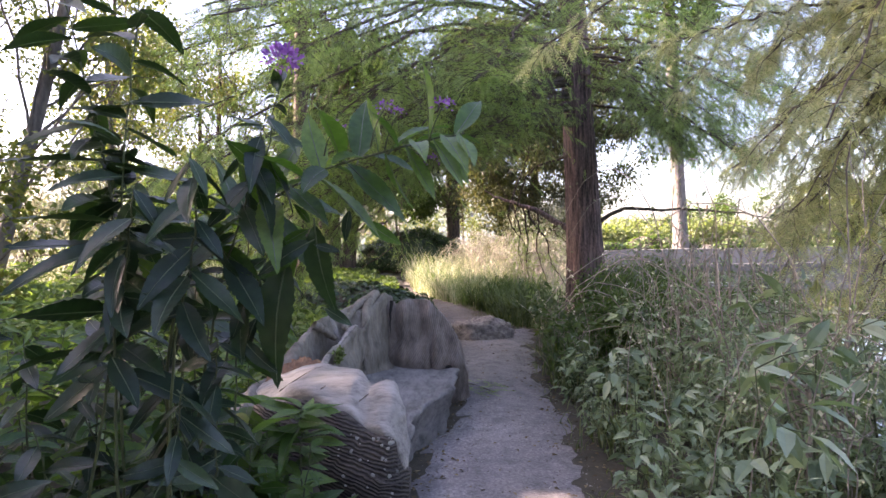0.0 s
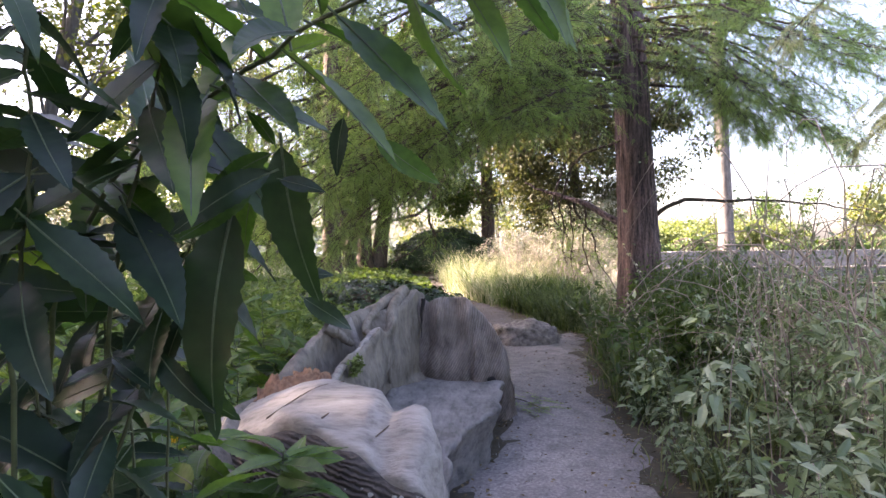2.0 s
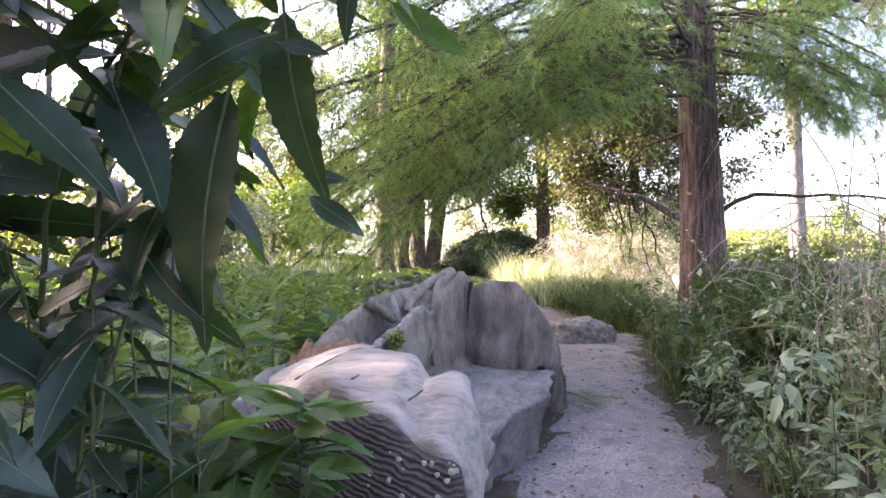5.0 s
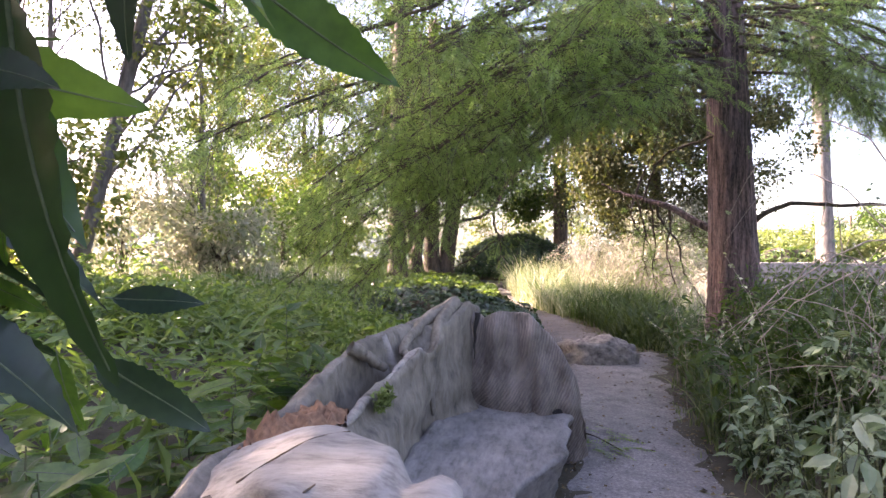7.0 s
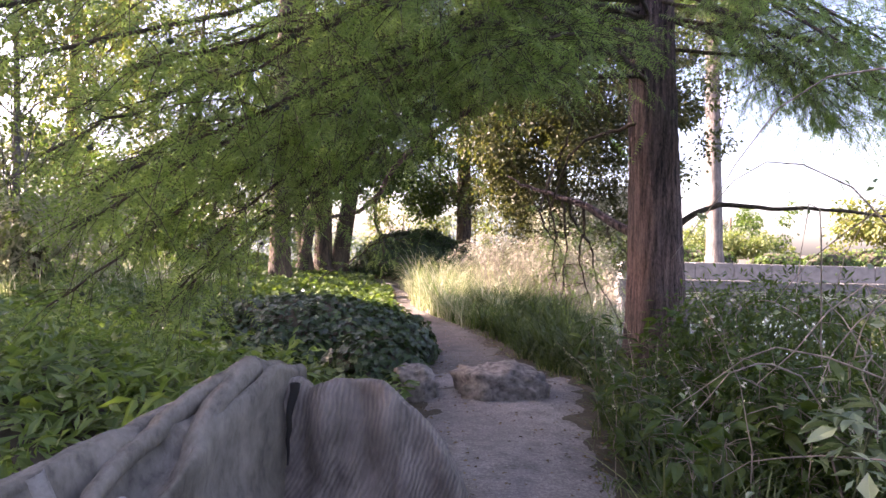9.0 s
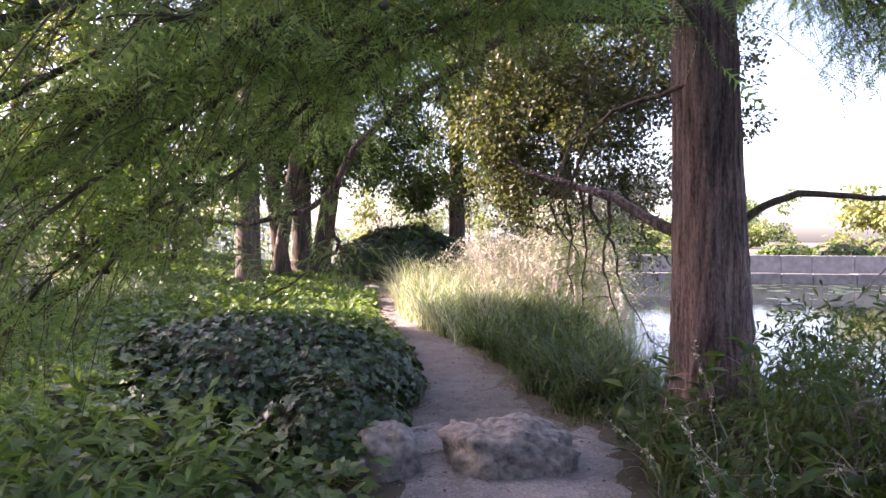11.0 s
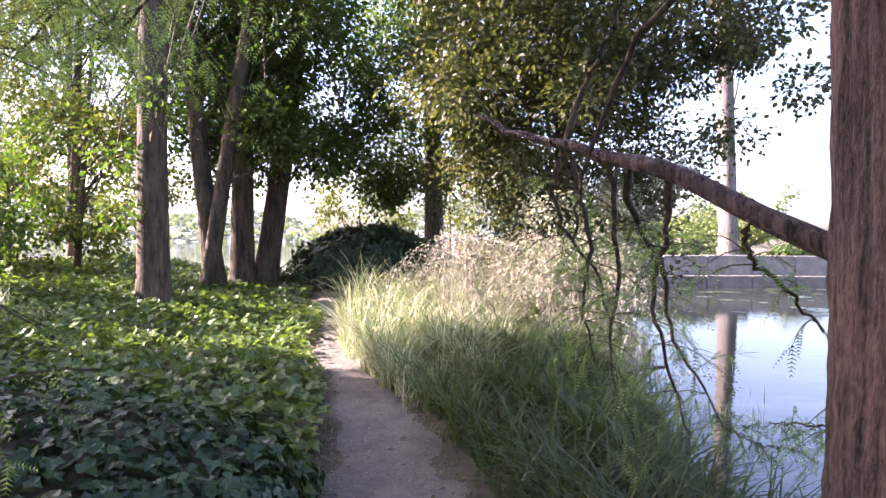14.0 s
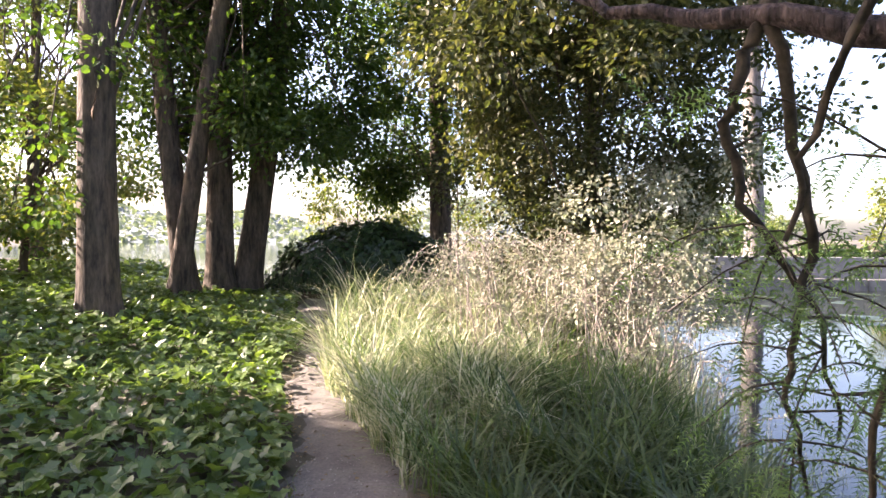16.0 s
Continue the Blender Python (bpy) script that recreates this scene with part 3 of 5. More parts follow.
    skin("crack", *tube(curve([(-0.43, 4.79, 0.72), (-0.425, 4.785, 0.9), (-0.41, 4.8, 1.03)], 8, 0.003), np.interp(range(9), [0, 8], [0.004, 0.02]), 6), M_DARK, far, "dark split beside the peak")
    # rotten hollow behind the rim, and moss in a crease
    hx, hy = np.meshgrid(np.linspace(-1, 1, 15), np.linspace(-1, 1, 23), indexing="ij")
    hz = 0.76 + 0.045 * np.clip(1 - hx ** 2 - hy ** 2, 0, 1) ** 0.5 + rng.normal(0, 0.018, hx.shape)
    v = np.stack([-0.86 + 0.13 * hx + 0.02 * np.sin(5 * hy), 2.98 + 0.27 * hy, hz], -1).reshape(-1, 3)
    skin("rotten_patch", v, grid_faces(15, 23), M_WOOD_ROT, bench, "crumbling orange-brown rotten wood")
    v, f = [], []
    for k in range(200):
        p = np.array([-0.665 + 0.012 * rng.normal(), 3.45 + 0.1 * rng.uniform(-1, 1), 0.765 - 0.04 * rng.uniform(-1, 1)])
        d = rng.normal(0, 1, (3, 3)) * 0.012
        f.append((len(v), len(v) + 1, len(v) + 2))
        v += [p + d[0], p + d[1], p + d[2]]
    skin("moss_patch", np.array(v), f, M_MOSS, bench, "green moss on the rim")
    return bench


def lichen_patch(parent, at, r):
    a = np.linspace(0, 2 * np.pi, 9, endpoint=False)
    rr = r * rng.uniform(0.6, 1.1, 9)
    v = [(at[0], at[1] - 0.004, at[2])] + [(at[0] + q * math.cos(t), at[1], at[2] + q * math.sin(t)) for q, t in zip(rr, a)]
    skin("lichen", np.array(v), [(0, 1 + i, 1 + (i + 1) % 9) for i in range(9)], M_LICHEN, parent)


log_bench()


# ---- stones ----
def stone(at, size, seed, label):
    bm = bmesh.new()
    bmesh.ops.create_icosphere(bm, subdivisions=4, radius=1.0)
    for v in bm.verts:
        n1 = noise.noise(v.co * 1.3 + Vector((seed, 0, 0)))
        n2 = noise.noise(v.co * 4.0 + Vector((0, seed, 0)))
        c = v.co * (1 + 0.34 * n1 + 0.26 * n2 + 0.1 * noise.noise(v.co * 9))
        c = Vector((math.copysign(abs(c.x) ** 0.8, c.x), math.copysign(abs(c.y) ** 0.8, c.y), math.copysign(abs(c.z) ** 0.7, c.z)))
        v.co = Vector((c.x * size[0], c.y * size[1], c.z * size[2]))
    me = bpy.data.meshes.new("boulder")
    bm.to_mesh(me)
    bm.free()
    me.polygons.foreach_set("use_smooth", np.ones(len(me.polygons), bool))
    me.materials.append(M_ROCK)
    ob = tagged(new("boulder", me), label, "rock", "rocks beside the path")
    ob.location = at
    return ob


stone((0.67, 8.85, 0.04), (0.5, 0.36, 0.29), 3.0, "low rough brown-grey boulder lying on the path")
stone((-0.28, 8.8, 0.02), (0.26, 0.24, 0.26), 8.0, "small rounded grey boulder beside the larger rock")


# ---- trees ----
def trunk_line(base, top, r0, r1, flare=1.5, bend=0.06, sides=22, ridge=0.05, steps=26):
    base, top = np.array(base, float), np.array(top, float)
    t = np.linspace(0, 1, steps) ** 1.3
    p = base + (top - base) * t[:, None]
    side = np.array([math.sin(base[0] * 3), math.cos(base[1] * 2), 0])
    p += side * (bend * np.sin(np.pi * t))[:, None]
    h = (p[:, 2] - base[2])
    r = r0 + (r1 - r0) * t + r0 * (flare - 1) * (0.65 * np.exp(-h / 0.22) + 0.35 * np.exp(-h / 0.8))
    return tube(p, r, sides, ridge, 5), p, r


def clump_leaves(centres, radii, counts, size, template=DIAMOND, hang=0.35, flat=0.8):
    """Leaves in loose clumps, thinner towards their middles, with gaps between."""
    places, dirs, ups = [], [], []
    for c, r, k in zip(centres, radii, counts):
        o = unit(rng.normal(0, 1, (k, 3)))
        d = rng.uniform(0.25, 1.0, (k, 1)) ** 0.6 * r * rng.uniform(0.6, 1.15, (k, 1))
        places.append(np.asarray(c) + o * d * np.array([1, 1, flat]))
        dirs.append(o + rng.normal(0, 0.5, (k, 3)) - np.array([0, 0, hang]))
        ups.append(rng.normal(0, 0.45, (k, 3)) + np.array([0, 0, 1]))
    places, dirs, ups = map(np.concatenate, (places, dirs, ups))
    return spread(template, places, axes(dirs, ups), size * rng.uniform(0.6, 1.25, (len(places), 1)))


def cloud(n, lo, hi):
    return rng.uniform(lo, hi, (n, 3))


def twigs(root, ends, r, wobble=0.05):
    """Thin branches from a limb to the clumps."""
    out = []
    for e in ends:
        k = root[rng.integers(len(root))] if len(np.shape(root)) > 1 else np.asarray(root)
        mid = (np.asarray(k) + e) / 2 + rng.normal(0, 0.12, 3) + np.array([0, 0, 0.15])
        out.append(tube(curve([k, mid, e], 7, wobble), np.linspace(r, r * 0.25, 8), 5))
    return join(out)


def broad_tree(label, base, top, r0, r1, centres, radii, per, size, leaf, bark, template=DIAMOND, group="trees on the bank", limb_r=0.03, limb_from=0.35, flare=1.35, limb_wobble=0.04, **kw):
    tree = thing("tree", label, "tree", (0, 0, 0), group)
    (v, f), p, r = trunk_line(base, top, r0, r1, flare, **kw)
    solid("trunk", v, f, bark, tree)
    start = int(len(p) * limb_from)
    pick = rng.choice(len(centres), min(len(centres), 22), replace=False)
    for e in np.asarray(centres)[pick]:
        solid("limb", *twigs(p[start:], [e], limb_r, limb_wobble), bark, tree)
    v, f = clump_leaves(centres, radii, np.broadcast_to(per, len(centres)), size, template)
    solid("crown", v, f, leaf, tree, smooth=False)
    return tree


def conifer_limb(points, r, reach, pitch, droop, rows, fronds):
    """One drooping limb: the wood, its side twigs, and the feathery sprays on them."""
    line = curve(points, 26, 0.012)
    wood = [tube(line, np.linspace(r, r * 0.22, len(line)), 7, 0.05)]
    n = int(len(line) / pitch)
    for k in range(n):
        u = (k + 0.5) / n
        i = min(int(u * 26 + 0.5), 25)
        if u < 0.18:
            continue
        p = line[i]
        d = unit(line[i + 1] - line[i])
        for s in (-1, 1):
            side = unit(np.cross(d, [0, 0, 1])) * s
            length = reach * (0.45 + 0.55 * math.sin(math.pi * min(1, u * 0.9 + 0.1))) * rng.uniform(0.6, 1.2)
            tip = p + (side * rng.uniform(0.4, 1.0) + d * rng.uniform(0.15, 0.9) + rng.normal(0, 0.24, 3)) * length - np.array([0, 0, droop * length])
            mid = (p + tip) / 2 + np.array([0, 0, 0.12 * length])
            tw = curve([p, mid, tip], 6, 0.008)
            wood.append(tube(tw[::2], np.linspace(r * 0.1 + 0.0015, 0.0014, 4), 3))
            for j in range(fronds):
                a = rng.uniform(0.15, 1.0)
                jj = min(int(a * 6), 5)
                q = tw[jj] + (tw[jj + 1] - tw[jj]) * (a * 6 - jj)
                dd = unit(tw[jj + 1] - tw[jj])
                sd = unit(np.cross(dd, [0, 0, 1])) * rng.choice([-1, 1])
                rows.append((*q, *(dd * 0.55 + sd * rng.uniform(0.3, 1.0) + np.array([0, 0, rng.normal(-0.12, 0.4)]))))
    return wood[0], join(wood[1:])


def conifer(label, base, top, r0, r1, limbs, frond_size, leaf, fronds, reach=0.8, template=FROND, droop=0.22, flare=1.5, pitch=0.55):
    tree = thing("conifer", label, "tree", (0, 0, 0), "conifers by the water")
    (v, f), p, r = trunk_line(base, top, r0, r1, flare, 0.05, 64, 0.06, 90)
    solid("trunk", v, f, M_BARK_RED, tree, "upright trunk with stringy red-brown bark and a fluted base")
    rows = []
    for pts, lr, rc in limbs:
        limb, small = conifer_limb(pts, lr, reach * rc, pitch, droop, rows, fronds)
        solid("limb", *limb, M_TWIG, tree)
        tagged(solid("fine_growth", *small, M_TWIG, tree), kind="stuff")
    a = np.array(rows)
    ups = rng.normal(0, 0.6, (len(a), 3)) + np.array([0, 0, 1])
    v, f = spread(template, a[:, :3], axes(a[:, 3:] - np.array([0, 0, 0.3]), ups), frond_size * rng.uniform(0.6, 1.3, (len(a), 1)))
    solid("crown", v, f, leaf, tree, smooth=False)
    return tree


def main_conifer():
    b = np.array([2.64, 9.78])
    limbs = []

    def at(z):
        return (b[0] - 0.05 * z, b[1], z)
    # sweeping limbs over the path and the bench
    for z0, ex, ey, ez, lift, lr in ((3.7, -2.6, 6.8, 1.9, 0.5, 0.05), (4.1, -1.4, 5.4, 2.4, 0.7, 0.05), (3.6, 0.3, 6.2, 2.75, 0.5, 0.04),
                                     (4.6, -3.2, 7.8, 2.3, 0.6, 0.05), (5.3, -1.2, 4.2, 3.2, 0.9, 0.05), 
                                     (4.4, 0.4, 4.8, 3.1, 0.6, 0.04), (5.9, 1.6, 4.2, 3.9, 0.7, 0.05), (5.0, 4.4, 6.6, 3.4, 0.4, 0.04), (4.0, 4.9, 8.6, 2.9, 0.4, 0.04), (5.5, -2.0, 10.5, 3.6, 0.6, 0.05),
                                     (6.6, -0.4, 3.4, 4.3, 0.9, 0.05), (6.2, 4.6, 11.5, 4.5, 0.5, 0.04), (6.8, 2.2, 13.4, 5.0, 0.5, 0.04),
                                     (4.2, -2.4, 4.6, 2.2, 0.9, 0.05), (4.2, -1.6, 7.5, 1.8, 0.7, 0.05), (4.4, -2.2, 8.2, 1.6, 0.8, 0.05), (4.5, -1.2, 6.8, 2.2, 0.8, 0.05),
                                     (4.7, -2.8, 7.2, 1.7, 0.9, 0.05), (3.9, -0.3, 7.2, 2.5, 0.5, 0.045), (4.6, -1.8, 6.2, 2.1, 0.9, 0.05), (4.9, -0.2, 5.6, 2.8, 0.7, 0.05),
                                     (4.3, -1.4, 8.9, 2.2, 0.5, 0.045), (5.0, -0.9, 5.0, 2.8, 0.8, 0.05), (3.7, 0.7, 7.0, 2.8, 0.4, 0.04), (4.5, -1.8, 9.9, 2.4, 0.6, 0.045),
                                     (5.0, -2.0, 11.7, 2.4, 0.6, 0.045), (4.8, -1.5, 11.2, 3.0, 0.5, 0.045), (5.9, -2.8, 13.0, 3.3, 0.7, 0.045), (5.6, 0.6, 5.4, 3.4, 0.6, 0.045), (5.4, -1.6, 3.6, 3.3, 0.9, 0.045), (6.4, -2.2, 5.0, 3.8, 0.8, 0.045), (6.4, 1.8, 5.6, 4.0, 0.5, 0.04), (5.7, 3.4, 4.8, 3.6, 0.5, 0.04), (4.4, 4.4, 7.4, 2.6, 0.4, 0.04), (5.2, 3.6, 6.0, 3.2, 0.4, 0.04), (4.8, 5.4, 9.4, 3.0, 0.4, 0.04), (5.0, 5.2, 8.6, 3.3, 0.4, 0.04), (5.2, 5.6, 10.2, 3.7, 0.4, 0.04), (5.6, 5.9, 9.2, 4.2, 0.4, 0.04), (4.9, 4.9, 7.4, 3.3, 0.4, 0.04), (5.8, 5.0, 8.0, 4.2, 0.4, 0.04),
                                     (4.6, -2.6, 8.6, 1.1, 0.8, 0.045), (4.2, -2.1, 9.0, 1.0, 0.6, 0.045), (4.4, -1.5, 6.3, 1.5, 0.9, 0.045), (4.3, -1.1, 6.9, 1.7, 0.8, 0.045), (4.5, -1.9, 6.9, 1.2, 0.8, 0.045), (5.2, -2.0, 4.4, 2.5, 0.9, 0.045), (4.8, -1.2, 5.6, 2.3, 0.8, 0.045), (4.6, -1.9, 5.5, 2.0, 0.9, 0.045), (4.4, -0.6, 6.0, 2.3, 0.7, 0.045), (4.5, -1.4, 6.6, 2.0, 0.8, 0.045), (4.9, -2.4, 6.4, 2.4, 0.9, 0.045), (5.0, -1.0, 5.0, 2.8, 0.9, 0.045), (4.7, -2.2, 6.9, 1.6, 0.8, 0.045), (5.0, -2.2, 11.4, 3.0, 0.6, 0.045), (4.9, -3.0, 10.8, 3.1, 0.6, 0.045), (4.7, -1.6, 10.6, 3.4, 0.6, 0.045), (5.2, -2.9, 5.8, 3.0, 0.8, 0.045), (5.4, -2.6, 5.0, 3.5, 0.8, 0.045), (5.6, -3.2, 6.4, 3.7, 0.8, 0.045), (5.6, -2.0, 4.4, 3.7, 0.8, 0.045), (5.3, -1.4, 4.8, 3.3, 0.8, 0.045), (4.6, 3.6, 8.2, 3.1, 0.4, 0.04), (4.4, 4.0, 8.8, 3.0, 0.4, 0.04), (4.9, 4.2, 8.0, 3.3, 0.4, 0.04), (4.8, 3.4, 7.6, 3.3, 0.4, 0.04), (4.5, 4.4, 9.4, 3.1, 0.4, 0.04), (5.0, 4.0, 9.8, 3.5, 0.4, 0.04)):
        s = np.array(at(z0))
        e = np.array((ex, ey - 2.1, ez)) if ey > 7.4 and ez < 2.5 and ex < 0 else np.array((ex, ey, ez))
        m = s + (e - s) * 0.5 + np.array([0, 0, lift * 0.7])
        limbs.append(([s, m, s + (e - s) * 0.8 + np.array([0, 0, lift * 0.35]), e], lr * 0.62, 1.0))
    tree = conifer("tall red-barked conifer with drooping feathery branches", (b[0], b[1], ground_at(*b) - 0.05), (b[0] - 0.5, b[1], 11.0), 0.33, 0.16, limbs, 0.19, M_CONIFER, 6, 0.95, FROND, flare=2.3)
    # bare low limbs: over the pond, to the right, and the long drooping one over the path
    bare = [([(2.62, 9.9, 1.68), (2.32, 10.1, 1.82), (1.89, 10.53, 2.157), (1.62, 10.84, 2.28), (1.4, 11.04, 2.39), (1.15, 11.3, 2.5), (0.9, 11.5, 2.66)], 0.07, 0.012),
            ([(2.75, 9.7, 1.85), (3.2, 9.6, 2.12), (3.8, 9.5, 2.1), (4.8, 9.3, 2.05), (5.6, 9.2, 1.9)], 0.04, 0.01),
            ([(2.3, 9.7, 3.1), (1.7, 10.2, 2.9), (1.5, 10.8, 2.3), (1.45, 11.0, 1.8)], 0.024, 0.007),
            ([(2.3, 9.6, 4.0), (1.0, 9.2, 3.5), (0.17, 9.0, 3.02), (-0.47, 9.0, 2.51), (-0.73, 9.0, 2.07), (-1.2, 9.0, 1.86), (-1.6, 9.0, 1.83), (-2.1, 8.9, 2.0)], 0.045, 0.012),
            ([(-0.73, 9.0, 2.1), (-0.72, 9.0, 1.78), (-0.66, 9.0, 1.66), (-0.95, 8.95, 1.42), (-1.3, 8.9, 1.2)], 0.022, 0.006),
            ([(-0.66, 9.0, 1.7), (-0.64, 9.05, 1.5), (-0.68, 9.05, 1.3)], 0.016, 0.005),
            ([(1.72, 10.75, 2.25), (1.78, 11.0, 2.02), (2.18, 11.5, 1.62), (2.25, 11.6, 1.2), (2.5, 11.6, 0.8), (2.7, 11.7, 0.45)], 0.026, 0.005),
            ([(1.4, 11.04, 2.38), (1.35, 11.1, 2.15), (1.44, 11.15, 1.85), (1.65, 11.2, 1.6), (1.76, 11.25, 1.2)], 0.02, 0.005),
            ([(1.41, 11.03, 2.38), (1.58, 11.1, 1.8), (1.55, 11.15, 1.4), (1.64, 11.2, 1.05)], 0.018, 0.005),
            ([(2.13, 10.27, 1.97), (2.13, 10.3, 1.78), (2.27, 10.3, 1.62), (2.5, 10.3, 1.38)], 0.018, 0.006),
            ([(1.4, 11.04, 2.38), (1.5, 11.05, 2.7), (1.65, 11.0, 3.0), (1.78, 10.9, 3.5)], 0.024, 0.012),
            ([(2.7, 9.9, 1.2), (3.1, 11.0, 0.7), (3.3, 12.2, 0.35)], 0.012, 0.004),
            ([(2.62, 11.7, 0.55), (2.9, 11.9, 0.35), (3.3, 12.0, 0.2)], 0.008, 0.003),
            ([(1.85, 10.58, 2.17), (1.9, 10.7, 1.9), (1.86, 10.8, 1.5), (1.95, 10.8, 1.1), (2.1, 10.85, 0.7)], 0.022, 0.005),
            ([(1.62, 10.84, 2.28), (1.66, 10.9, 2.0), (1.72, 10.95, 1.6), (1.68, 11.0, 1.2), (1.75, 11.0, 0.8)], 0.02, 0.005)]
    for pts, r, tip in bare:
        line = curve(pts, 22, 0.01)
        solid("limb", *tube(line, np.linspace(r, tip, len(line)), 9, 0.025), M_BARK_RED if r > 0.04 else M_TWIG, tree)
    rows = []
    wood = []
    for pts in (bare[6][0], bare[7][0], bare[8][0], bare[9][0], bare[5][0], bare[4][0], bare[3][0], bare[11][0], bare[12][0], bare[11][0], bare[12][0], bare[11][0], bare[6][0], bare[7][0], bare[13][0], bare[13][0], bare[14][0], bare[14][0], bare[8][0]):
        line = curve(pts, 12)
        for k in range(10):
            i = rng.integers(3, 12)
            d = unit(rng.normal(0, 1, 3) * np.array([1, 1, 0.5]) - np.array([0, 0, 0.5]))
            q = line[i] + d * rng.uniform(0.15, 0.45)
            tw = curve([line[i], (line[i] + q) / 2 + np.array([0, 0, 0.04]), q], 5)
            wood.append(tube(tw, np.linspace(0.004, 0.0015, 6), 4))
            for j in range(9):
                w = tw[rng.integers(1, 6)]
                rows.append((*w, *(d + rng.normal(0, 0.6, 3) - np.array([0, 0, 0.3]))))
    tagged(solid("fine_growth", *join(wood), M_TWIG, tree), kind="stuff")
    a = np.array(rows)
    v, f = spread(FROND, a[:, :3], axes(a[:, 3:], rng.normal(0, 0.4, (len(a), 3)) + np.array([0, 0, 1])), 0.14 * rng.uniform(0.6, 1.2, (len(a), 1)))
    solid("low_sprays", v, f, M_CONIFER, tree, smooth=False)


main_conifer()


def cone_mesh():
    bm = bmesh.new()
    bmesh.ops.create_icosphere(bm, subdivisions=2, radius=0.015)
    for k, v in enumerate(bm.verts):
        v.co *= 1 + 0.16 * (k % 3 - 1)
    me = bpy.data.meshes.new("cone")
    bm.to_mesh(me)
    bm.free()
    me.materials.append(M_CONE)
    return me


CONE = cone_mesh()
tree = next(o for o in scene.objects if o.name == "conifer")
tips = [v.co for o in tree.children if o.name.startswith("fine_growth") for v in list(o.data.vertices)[::37]]
tips = [p for p in tips if p.y < 8.5 and p.z < 3.6]
for k in range(120):
    p = tips[rng.integers(len(tips))]
    ob = new("cone", CONE)
    ob.parent = tree
    ob.location = (p.x, p.y, p.z - 0.014)

near_limbs = []
for k in range(22):
    s = np.array((4.3, 3.4, rng.uniform(2.3, 5.0)))
    e = np.array((rng.uniform(0.6, 3.2), rng.uniform(2.2, 3.2), 0)) if k % 2 else np.array((rng.uniform(2.2, 3.8), rng.uniform(3.0, 5.4), 0))
    e[2] = rng.uniform(2.0, 3.6) if e[0] < 1.6 else rng.uniform(1.5, 3.2)
    near_limbs.append(([s, (s + e) / 2 + np.array([0, 0, 0.4]), e], 0.02, 0.75))
for ex, ey, ez in ((2.7, 2.8, 1.2), (3.0, 3.4, 1.0), (3.2, 4.2, 1.1), (2.8, 3.9, 1.5), (3.4, 5.0, 1.2), (3.6, 5.8, 1.5), (2.5, 3.2, 1.7), (4.4, 6.6, 1.4), (4.6, 7.4, 1.9)):
    s, e = np.array((4.3, 3.4, rng.uniform(2.4, 3.6))), np.array((ex, ey, ez))
    near_limbs.append(([s, (s + e) / 2 + np.array([0, 0, 0.5]), e], 0.018, 0.75))
conifer("conifer leaning over the bank with pale drooping sprays", (4.4, 3.3, ground_at(4.4, 3.3) - 0.1), (4.2, 3.5, 8.0), 0.26, 0.12, near_limbs, 0.165, M_CONIFER_PALE, 8, 0.6, FROND_FINE, pitch=0.9)

# broad-leaved trees over the far stretch of the path
left_trunks = (((-4.55, 18.0, 0.6), (-4.45, 18.0, 9.0), 0.27, 0.2), ((-4.7, 21.2, 0.7), (-5.6, 21.2, 10.0), 0.22, 0.16), ((-4.35, 22.0, 0.7), (-4.3, 22.0, 10.0), 0.28, 0.2), ((-4.75, 20.9, 0.7), (-3.3, 21.0, 9.5), 0.18, 0.14), ((-3.95, 22.5, 0.7), (-2.7, 22.4, 10.0), 0.29, 0.2))
for k, (b, t, r0, r1) in enumerate(left_trunks):
    low = 7.8 if b[1] < 20.8 else 3.6
    c = cloud(34, (max(b[0] - 3.0, -6.4), b[1] - 0.4, low), (b[0] + 3.0, b[1] + 3.0, low + 6.0))
    if k == 0:
        c[:4] = [(-5.0, 17.6, 3.2), (-4.2, 17.5, 4.3), (-5.3, 17.8, 4.9), (-4.9, 17.5, 2.3)]
    broad_tree("broad-leaved tree with a straight ridged brown trunk", b, t, r0, r1, c, np.where(np.arange(34) < (4 if k == 0 else 0), 0.5, rng.uniform(0.6, 1.35, 34)), np.where(np.arange(34) < (4 if k == 0 else 0), 90, 340), 0.12, M_LEAF, M_BARK, template=OVAL_LEAF, group="trees beside the lake", limb_r=0.035)

c = np.concatenate([cloud(46, (-2.8, 22.8, 3.4), (2.8, 27, 9.5)), cloud(26, (-1.2, 20.5, 4.6), (3.6, 23.5, 10.0)), cloud(8, (-1.8, 24, 2.8), (-0.6, 26, 4))])
broad_tree("slender tree with a forked dark trunk above the hedge", (0.35, 25.0, 0.4), (0.1, 25.2, 9.5), 0.3, 0.2, c, rng.uniform(0.6, 1.3, len(c)), 430, 0.115, M_LEAF, M_BARK, template=OVAL_LEAF)

